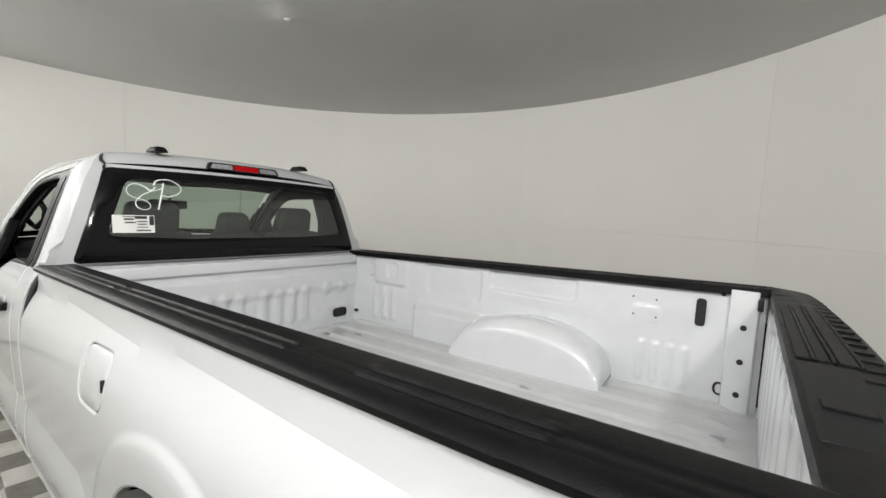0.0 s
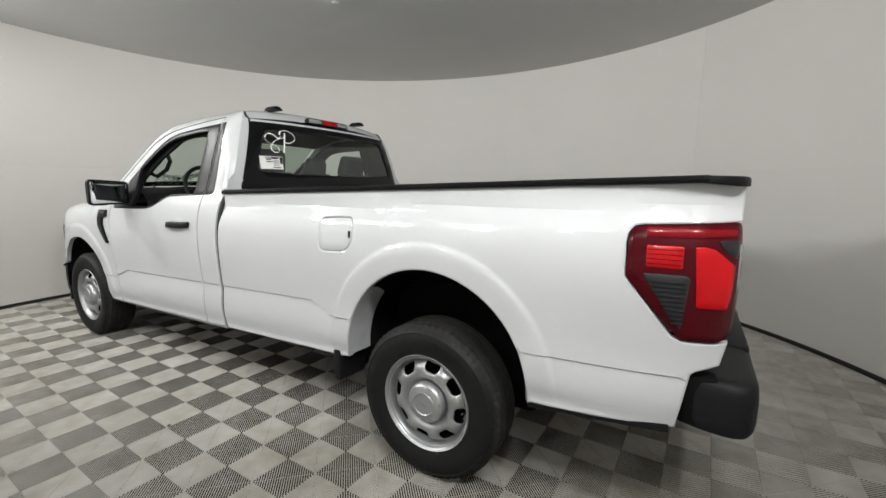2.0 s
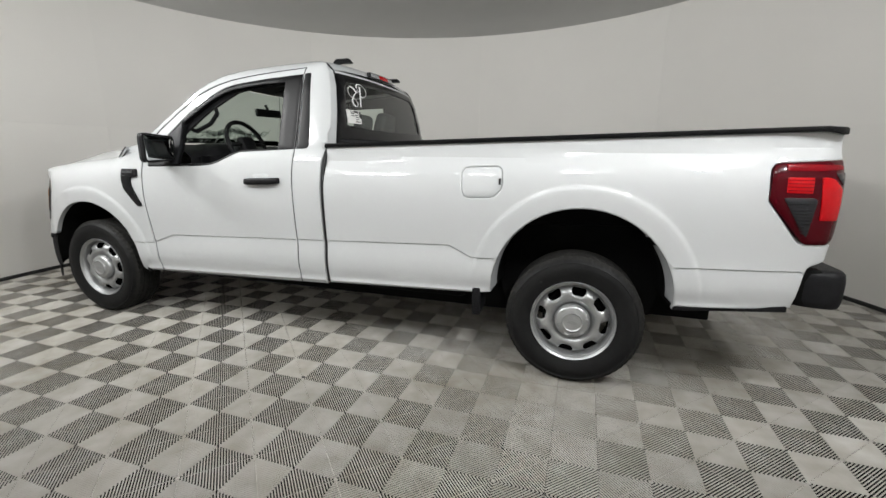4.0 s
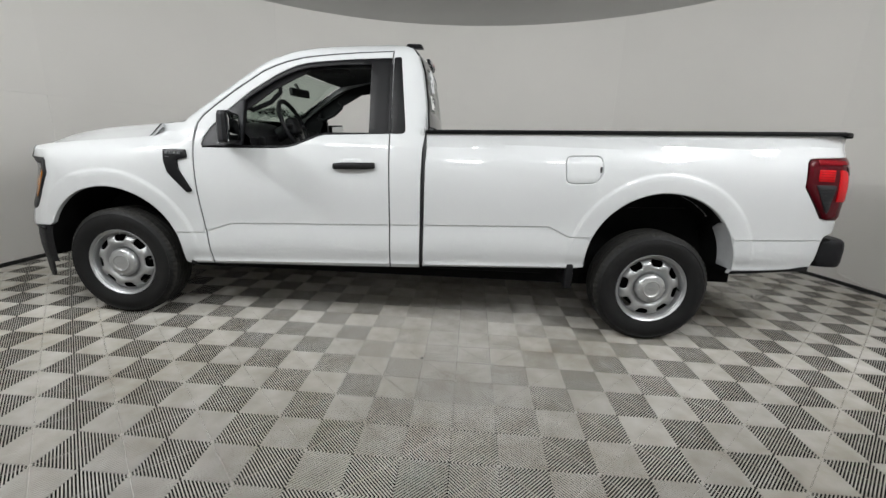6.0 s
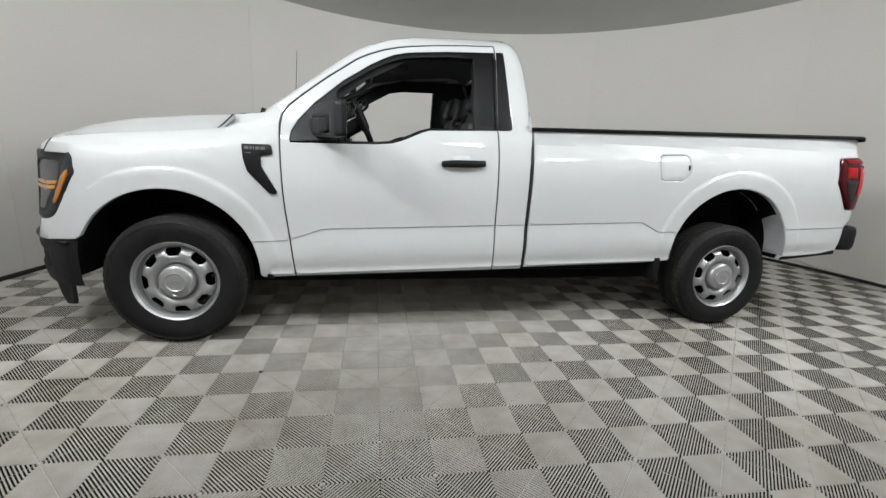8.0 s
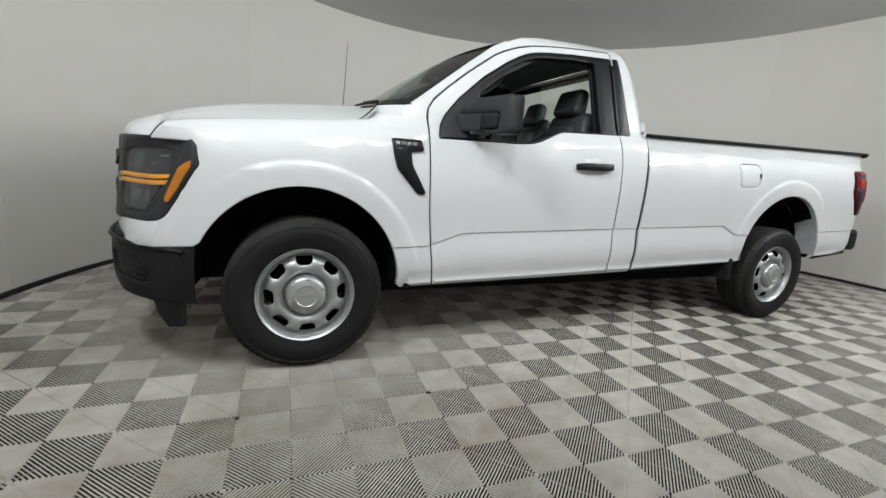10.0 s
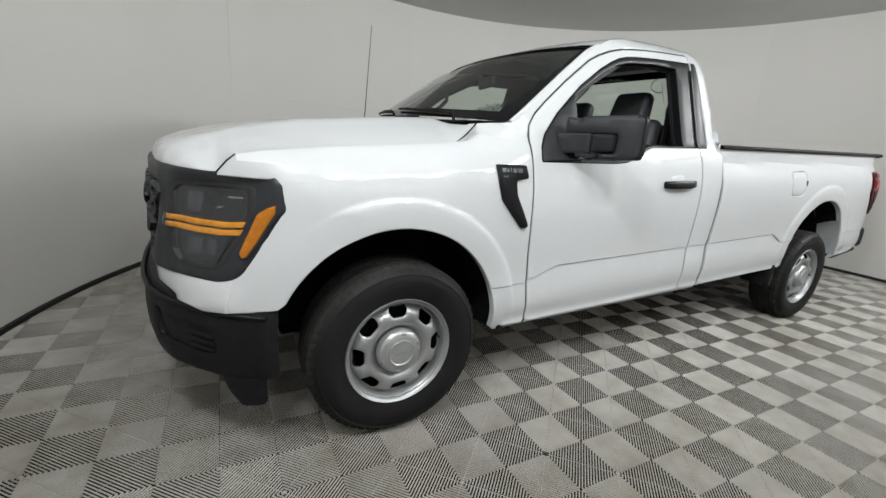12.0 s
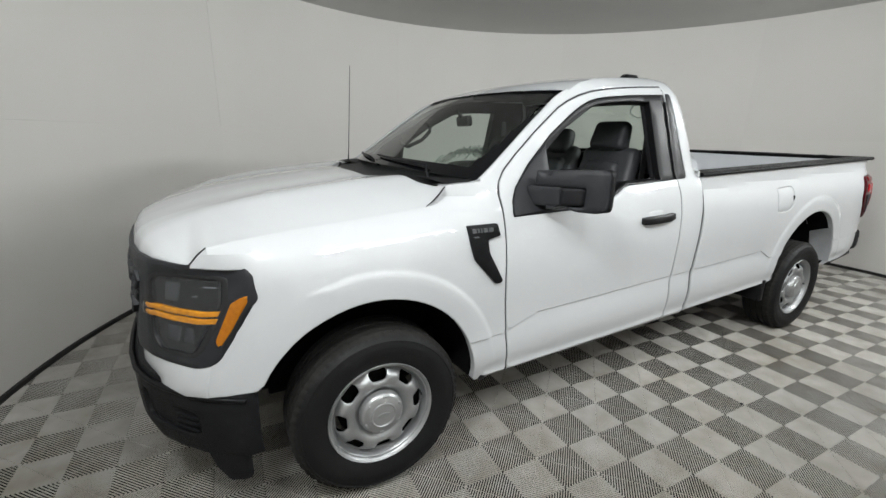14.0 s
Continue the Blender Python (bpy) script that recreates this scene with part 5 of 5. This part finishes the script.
for k in (-1, 1):
    tpart("plate_lamp", block(P(4.838, k * 0.25, 0.69), (0.02, 0.06, 0.04), 0.005), CLEARL, "small clear plate lamp", parent=rb)
    tpart("bumper_bracket", block(P(4.66, k * 0.85, 0.66), (0.10, 0.15, 0.18), 0.01), DARK, parent=rb)

# ---- truck: wheels ----
WR, WZ = 0.373, 0.3715


def child(name, data, parent, label=""):
    ob = new(name, data)
    ob.parent = parent
    return tagged(ob, label)


def tyre_mesh():
    prof = [(0.222, 0.070), (0.228, 0.010), (0.240, 0.004), (0.250, 0.001), (0.262, -0.003), (0.290, -0.010), (0.315, -0.010), (0.335, -0.004), (0.338, -0.006), (0.345, 0.000), (0.356, 0.012), (0.364, 0.022)]
    tread = []
    edges = [0.026, 0.062, 0.070, 0.104, 0.112, 0.146, 0.154, 0.190, 0.226]
    for a, b in zip(edges[:-1:2], edges[1::2]):
        tread += [(WR - 0.012, a), (WR - 0.0005, a + 0.0005), (WR, (a + b) / 2), (WR - 0.0005, b - 0.0005), (WR - 0.012, b)]
    prof += tread[1:-1] + [(0.364, 0.204), (0.345, 0.225), (0.31, 0.235), (0.26, 0.228), (0.222, 0.19)]
    n = 240
    bm = bmesh.new()
    rows = []
    for i in range(n):
        a = 2 * math.pi * i / n
        row = []
        for r, y in prof:
            q = r
            if r > 0.3645 and i % 4 == 0 and (y < 0.045 or y > 0.19):
                q -= 0.0050
            if 0.35 < r < 0.365 and y < 0.03 and i % 4 == 0:
                q -= 0.0045
            if r > 0.368 and 0.07 < y < 0.16 and (i + (0 if y < 0.11 else 2)) % 4 == 0:
                q -= 0.002
            row.append(bm.verts.new((q * math.cos(a), y, q * math.sin(a))))
        rows.append(row)
    for i in range(n):
        a, b = rows[i], rows[(i + 1) % n]
        for j in range(len(prof) - 1):
            bm.faces.new((a[j], b[j], b[j + 1], a[j + 1]))
    # raised sidewall marks as plain bars
    for base, count in ((100, 8), (286, 8), (70, 5), (254, 5)):
        for q in range(count):
            a0, a1 = radians(base - q * 4.2), radians(base - q * 4.2 - 2.8)
            ins = [bm.verts.new((r * math.cos(a), y, r * math.sin(a))) for a, r, y in ((a0, 0.292, -0.0118), (a1, 0.292, -0.0118), (a1, 0.312, -0.0122), (a0, 0.312, -0.0122))]
            bm.faces.new(ins)
    bmesh.ops.recalc_face_normals(bm, faces=bm.faces)
    on_tread = lambda f: math.hypot(f.calc_center_median().x, f.calc_center_median().z) > 0.3535
    tread_bm = bm.copy()
    bmesh.ops.delete(tread_bm, geom=[f for f in tread_bm.faces if not on_tread(f)], context="FACES")
    bmesh.ops.delete(bm, geom=[f for f in bm.faces if on_tread(f)], context="FACES")
    return bm, tread_bm


def rim_depth(a, b):
    r = math.hypot(a, b)
    th = math.atan2(b, a)
    d = lerp_table([(0.06, 0.040), (0.096, 0.044), (0.102, 0.042), (0.110, 0.032), (0.120, 0.022), (0.132, 0.016), (0.143, 0.017), (0.158, 0.026), (0.175, 0.035), (0.190, 0.043), (0.1955, 0.050), (0.199, 0.058), (0.2025, 0.056), (0.2055, 0.040), (0.2085, 0.024), (0.212, 0.019), (0.2165, 0.019), (0.2185, 0.012), (0.223, 0.008), (0.229, 0.003), (0.232, 0.008)], r)
    lift = max(0, 1 - abs(r - 0.168) / 0.032)
    return d - 0.016 * lift * (0.5 - 0.5 * math.cos(8 * th))


def window(k):
    th = radians(45 * k)
    pts = []
    for r, w in ((0.148, -0.025), (0.148, 0.025), (0.163, 0.037), (0.181, 0.041), (0.191, 0.034), (0.191, -0.034), (0.181, -0.041), (0.163, -0.037)):
        pts.append((r * math.cos(th) - w * math.sin(th), r * math.sin(th) + w * math.cos(th)))
    return rounded(pts, 0.008, 3)


circle = lambda r, n: [(r * math.cos(2 * math.pi * i / n), r * math.sin(2 * math.pi * i / n)) for i in range(n)]
bm = skin(circle(0.232, 96), [window(k) for k in range(8)], lambda a, b: Vector((a, rim_depth(a, b), b)), Vector((0, 1, 0)), 0.007, 0.009, 0.003, creases=[circle(r, 120) + circle(r, 120)[:1] for r in (0.0965, 0.102, 0.110, 0.120, 0.132, 0.1955, 0.199, 0.2025, 0.2055, 0.2085, 0.212, 0.2165, 0.2185, 0.223)])
bm.normal_update()
rim_ob = part("wheel", bm, STEEL, truck, "silver eight-window steel wheel with black tyre", smooth=42)
side_bm, tread_bm = tyre_mesh()
tyre_ob = part("tyre", side_bm, RUBBER, rim_ob, "black road tyre", smooth=28)
part("tread", tread_bm, TREAD, tyre_ob, "dusty grooved tread", smooth=28)
cap_ob = part("hub_cap", lathe([(0.0, -0.006), (0.048, -0.006), (0.0515, -0.009), (0.0545, -0.009), (0.057, -0.004), (0.080, -0.001), (0.090, 0.006), (0.0945, 0.016), (0.096, 0.036)], 64), CHROME, rim_ob, "plain silver centre cap")
part("cap_emblem", prism([(0.028 * math.cos(t), 0.011 * math.sin(t)) for t in np.linspace(0, 2 * math.pi, 25)[:-1]], lambda a, b: Vector((a, -0.0075, b)), (0, 0.003, 0)), STEEL, cap_ob)
[part("clip", block((0.081 * math.cos(radians(a)), 0.001, 0.081 * math.sin(radians(a))), (0.020, 0.008, 0.010), 0.002, 1, turn=Euler((0, -radians(a + 90), 0)).to_matrix().to_4x4()), STEEL, cap_ob) for a in range(20, 380, 60)]
barrel = lathe([(0.222, 0.012), (0.205, 0.06), (0.198, 0.15), (0.215, 0.20)], 48)
part("barrel", barrel, DARK, rim_ob)
part("brake_disc", lathe([(0.0, 0.085), (0.10, 0.085), (0.105, 0.095), (0.165, 0.095), (0.168, 0.11), (0.165, 0.12), (0.0, 0.13)], 40), DARK, rim_ob, "dark brake disc")
part("valve", tube([(0.193, 0.05, 0.02), (0.19, 0.03, 0.02), (0.188, 0.018, 0.02)], 0.005, 8), SEAL, rim_ob)
for x, s, spin in ((0.0, -1, -3), (3.594, -1, 8), (0.0, 1, 20), (3.594, 1, 33)):
    m = Matrix.Translation((x - 1.8, s * 0.985, WZ)) @ Euler((0, radians(spin), 0 if s < 0 else math.pi)).to_matrix().to_4x4()
    if (x, s) == (0.0, -1):
        rim_ob.matrix_basis = m
    else:
        copy_thing(rim_ob, m)

# ---- truck: underside ----
# chassis and rails hang low and oversized, out of view, to shade the floor
tpart("chassis", block(P(1.9, 0.0, 0.39), (4.2, 1.20, 0.28), 0.03), DARK, "dark chassis block, oversized to shade the floor below")
for s in (-1, 1):
    tpart("frame_rail", block(P(2.0, s * 0.46, 0.40), (4.8, 0.08, 0.22), 0.01), DARK)
tpart("floor_pan", block(P(1.30, 0, 0.52), (1.50, 1.78, 0.18), 0.02), DARK)
# unseen block added to keep far-side light off the floor under the cab
tpart("shade_block", block(P(1.15, 0.02, 0.38), (1.0, 0.36, 0.26), 0.08, 3), DARK)
tpart("bed_underside", block(P(3.35, 0, 0.74), (2.5, 1.16, 0.06), 0.01), DARK)
tpart("engine_block", block(P(0.0, 0, 0.75), (1.1, 0.95, 0.55), 0.05), DARK)
tpart("rear_axle", tube([P(3.594, -0.82, 0.37), P(3.594, -0.2, 0.37), P(3.594, 0, 0.37), P(3.594, 0.2, 0.37), P(3.594, 0.82, 0.37)], [0.05, 0.05, 0.15, 0.05, 0.05], 14), DARK)
tpart("front_axle", tube([P(0.0, -0.82, 0.36), P(0.0, 0.82, 0.36)], 0.045, 10), DARK)
tpart("exhaust_pipe", tube([P(1.0, 0.35, 0.36), P(2.6, 0.35, 0.36), P(3.1, 0.40, 0.40), P(3.4, 0.42, 0.48)], 0.035, 10), STEEL, "dull steel exhaust pipe")
tpart("spare_wheel", lathe([(0.15, 0.0), (0.34, 0.0), (0.36, 0.05), (0.36, 0.17), (0.33, 0.2), (0.15, 0.2)], 32), RUBBER).matrix_basis = Matrix.Translation(P(4.15, 0, 0.62)) @ Euler((math.pi / 2, 0, 0)).to_matrix().to_4x4()
tpart("fuel_tank", block(P(2.4, -0.62, 0.46), (1.1, 0.42, 0.16), 0.05), DARK)

# ---- truck: interior ----
for s in (-1, 1):
    inward = Vector((0, -s, 0))
    LOWDOOR = [(0.64, 1.17), (0.66, 0.55), (1.82, 0.55), (1.82, 1.285), (1.42, 1.27), (1.36, 1.255), (1.24, 1.20), (1.17, 1.18)]
    inner_door = tpart("door_panel", skin(LOWDOOR, [], on_side(s, -0.085), Vector((0, s, 0)), 0.03, 0.08, 0.006), DASH, "black moulded inner door panel")
    tpart("arm_rest", block(P(1.38, s * 0.86, 1.02), (0.55, 0.10, 0.06), 0.02, 3), DASH, parent=inner_door)
    tpart("sill_cap", skin([(0.66, 1.165), (0.66, 1.185), (1.17, 1.198), (1.235, 1.214), (1.355, 1.272), (1.42, 1.288), (1.82, 1.298), (1.82, 1.272), (1.42, 1.262), (1.37, 1.25), (1.25, 1.192), (1.17, 1.175)], [], on_side(s, -0.04), inward, 0.05, 0.06, 0.004), DASH)
    TRIMIN = [(0.60, 1.32), (0.70, 1.43), (1.05, 1.66), (1.20, 1.735), (1.40, 1.785), (1.95, 1.80), (2.0, 1.70), (2.03, 1.30), (1.70, 1.28), (1.695, 1.705), (1.40, 1.695), (1.28, 1.675), (1.05, 1.55), (0.86, 1.40), (0.80, 1.27), (0.62, 1.27)]
    tpart("pillar_trim", skin(TRIMIN, [], on_side(s, -0.05), inward, 0.02, 0.06, 0.004), DASH, "dark grey pillar trim")
    loop = [P(x, s * w, z) for x, w, z in ((0.84, 0.79, 1.485), (0.83, 0.76, 1.44), (0.88, 0.745, 1.42), (1.00, 0.73, 1.475), (1.07, 0.735, 1.54), (1.08, 0.755, 1.58), (1.04, 0.765, 1.605))]
    tpart("grab_handle", tube(loop, 0.015, 8), DASH, "dark grab handle")
    tpart("belt_strap", block(P(1.80, s * 0.725, 1.38), (0.05, 0.006, 0.52), 0.002), SEAL, "black seat belt")


def dash_f(u, v):
    prof = [(0.36, 1.315), (0.50, 1.325), (0.70, 1.315), (0.84, 1.285), (0.90, 1.235), (0.90, 1.12), (0.85, 1.05), (0.80, 0.85), (0.70, 0.65)]
    x, z = along(prof, v)
    w = -0.84 + 1.68 * u
    hump = 0.045 * math.exp(-((w + 0.42) / 0.2) ** 4) * math.exp(-((x - 0.80) / 0.13) ** 2)
    return P(x + 0.03 * math.cos(2.2 * w), w, z + hump)


dash = tpart("dashboard", sheet(dash_f, 50, 34), DASH, "black moulded dashboard")
tpart("screen", block(P(0.915, 0.03, 1.22), (0.02, 0.26, 0.15), 0.006), FRIT, "dark centre screen", parent=dash)
for w in (-0.74, -0.12, 0.14, 0.74):
    tpart("air_vent", block(P(0.925, w, 1.21), (0.012, 0.09, 0.07), 0.006), SATIN, parent=dash)
wheel_c = P(1.03, -0.42, 1.33)
tilt = Euler((0, radians(-24), 0)).to_matrix().to_4x4()
mw = Matrix.Translation(wheel_c) @ tilt
sw = tpart("steering_wheel", tube([mw @ Vector((0, 0.19 * math.cos(a), 0.19 * math.sin(a))) for a in np.linspace(0, 2 * math.pi, 33)[:-1]], 0.0165, 10, closed=True), DASH, "black three-spoke steering wheel")
tpart("hub_pad", block((0, 0, 0), (0.06, 0.15, 0.13), 0.025, 3, turn=mw), DASH, parent=sw)
for a in (0, 180, 270):
    q = radians(a)
    tpart("spoke", tube([mw @ Vector((0.005, 0.05 * math.cos(q), 0.05 * math.sin(q))), mw @ Vector((0, 0.185 * math.cos(q), 0.185 * math.sin(q)))], 0.014, 8), DASH, parent=sw)
tpart("column", tube([mw @ Vector((-0.02, 0, 0)), mw @ Vector((-0.20, 0, -0.02))], 0.05, 12), DASH, parent=sw)


FILM = glass("clear_wrap_film", (0.92, 0.94, 0.93), 0.05)


def film_f(u, v):
    """Loose clear wrap over the wheel and the dash top, crinkled."""
    w = -0.70 + 0.58 * u
    x = 0.66 + 0.36 * v
    z = 1.335 + 0.075 * math.sin(math.pi * min(1, v * 1.15)) + 0.10 * v * v + 0.018 * math.sin(9 * u + 5 * v)
    return P(x + 0.012 * math.sin(31 * u + 3 * v), w, z + 0.014 * math.sin(47 * u + 9 * math.sin(7 * v)) + 0.009 * math.sin(83 * u - 11 * v))


tpart("wrap_film", sheet(film_f, 70, 24), FILM, "crinkled clear wrap film over the wheel")


def seat(w, width, head_z, name, label):
    lean = Euler((0, radians(14), 0)).to_matrix().to_4x4()
    st = tpart(name, block(P(1.79, w, 1.14), (0.15, width, 0.66), 0.05, 4, turn=lean, taper=(0.7, 0.86)), SEATM, label)
    tpart("bolster", block(P(1.745, w, 1.15), (0.10, width * 0.55, 0.46), 0.04, 3, turn=lean), SEATM, parent=st)
    tpart("cushion", block(P(1.47, w, 0.86), (0.52, width, 0.16), 0.05, 3), SEATM, parent=st)
    tpart("headrest", block(P(1.835, w, head_z), (0.115, width * 0.56, 0.185), 0.04, 4, turn=lean, taper=(0.85, 0.9)), SEATM, "dark grey padded headrest", parent=st)
    for k in (-1, 1):
        tpart("headrest_post", tube([P(1.82, w + k * 0.05, head_z - 0.16), P(1.835, w + k * 0.05, head_z - 0.05)], 0.007, 8), CHROME, parent=st)


seat(-0.43, 0.50, 1.535, "seat", "dark grey vinyl front seat")
seat(0.02, 0.36, 1.49, "centre_seat", "narrow dark grey centre seat back")
seat(0.46, 0.50, 1.535, "seat", "dark grey vinyl front seat")
tpart("rear_shelf", block(P(1.97, 0, 1.36), (0.10, 1.6, 0.12), 0.02), DASH)
mi = tpart("interior_mirror", block(P(0.935, -0.02, 1.605), (0.035, 0.25, 0.065), 0.014, 3, turn=Euler((0, radians(-8), radians(-14))).to_matrix().to_4x4()), SEAL, "black rear-view mirror")
tpart("mirror_stalk", tube([P(0.93, -0.01, 1.62), P(0.91, 0.0, 1.65), P(0.895, 0.0, 1.675)], 0.012, 8), SEAL, parent=mi)
tpart("roof_console", block(P(1.22, 0, 1.765), (0.30, 0.20, 0.04), 0.012), LINER)

# ---- floor tiles ----
TS, TX, TY, TURN = 0.402, -0.0485, 0.130, -0.029


def tile_mesh():
    bm = bmesh.new()
    h = TS / 2
    half = h * math.sqrt(2) / 2
    n = 26
    pitch = 2 * half / n
    wd = pitch * 0.48
    lo = -0.0075
    for qx in (-1, 1):
        for qy in (-1, 1):
            c = Vector((qx * h / 2, qy * h / 2, 0))
            # across runs out from the tile's middle; ribs lie square to it
            across = Vector((qx, qy, 0)).normalized()
            along_ = Vector((-across.y, across.x, 0))
            for i in range(n):
                d0 = -half + (i + 0.5) * pitch - wd / 2
                d1 = d0 + wd
                # each rib has a narrow crest, two slopes and undercut flanks, and is notched where the brace crosses it
                rise = wd * 0.43
                line = [(d0 + 0.0019, lo), (d0, -0.0029), (d0 + rise, 0.0), (d1 - rise, 0.0), (d1, -0.0029), (d1 - 0.0019, lo)]
                ends = [max(half - abs(d) - 0.001, 0.001) for d, _ in line]
                g = 0.0022 if min(ends) > 0.005 else 0.0
                for k in (-1, 1):
                    near = [bm.verts.new(c + across * d + along_ * k * g + Vector((0, 0, z))) for d, z in line]
                    far = [bm.verts.new(c + across * d + along_ * k * e + Vector((0, 0, z))) for (d, z), e in zip(line, ends)]
                    for q in range(5):
                        bm.faces.new((near[q], far[q], far[q + 1], near[q + 1]))
            g = [c - across * half - along_ * 0.0016, c + across * half - along_ * 0.0016, c + across * half + along_ * 0.0016, c - across * half + along_ * 0.0016]
            bm.faces.new([bm.verts.new(p + Vector((0, 0, -0.0042))) for p in g])
    # pegs in the middle and at the corners
    for px, py in ((0, 0), (-h, -h)):
        bm.faces.new([bm.verts.new((px + 0.005 * math.cos(k * math.pi / 3), py + 0.005 * math.sin(k * math.pi / 3), 0.0006)) for k in range(6)])
    bmesh.ops.recalc_face_normals(bm, faces=bm.faces)
    me = bpy.data.meshes.new("tile")
    bm.to_mesh(me)
    bm.free()
    me.materials.append(TILEM)
    return me


TILE = tile_mesh()
rest = bmesh.new()
count = 0
for i in range(-14, 22):
    for j in range(-16, 18):
        place = Matrix.Rotation(TURN, 4, "Z") @ Matrix.Translation((TX + i * TS, TY + j * TS, 0))
        x, y = place.translation.x, place.translation.y
        if math.hypot(x - CX, y - CYR) > RR + 0.24:
            continue
        if y < 2.2 and count < 300:
            child("tile", TILE, floor).matrix_basis = place
            count += 1
        else:
            k = len(rest.verts)
            rest.from_mesh(TILE)
            rest.verts.ensure_lookup_table()
            for v in rest.verts[k:]:
                v.co = place @ v.co
rest_ob = part("tile_field", rest, TILEM, floor)
tagged(rest_ob, "grey ribbed tiles by the wall", kind="stuff")

# dark plugs where tile corners meet
for x, y in ((2.117, -1.323), (0.515, -1.296), (-0.285, -1.283)):
    bm = lathe([(0.0, 0.0022), (0.007, 0.0022), (0.0095, 0.0), (0.0095, -0.006)], 12)
    bm.transform(Matrix.Translation((x, y, 0)) @ Euler((math.pi / 2, 0, 0)).to_matrix().to_4x4())
    part("plug", bm, SEAL, floor, "dark round plug")
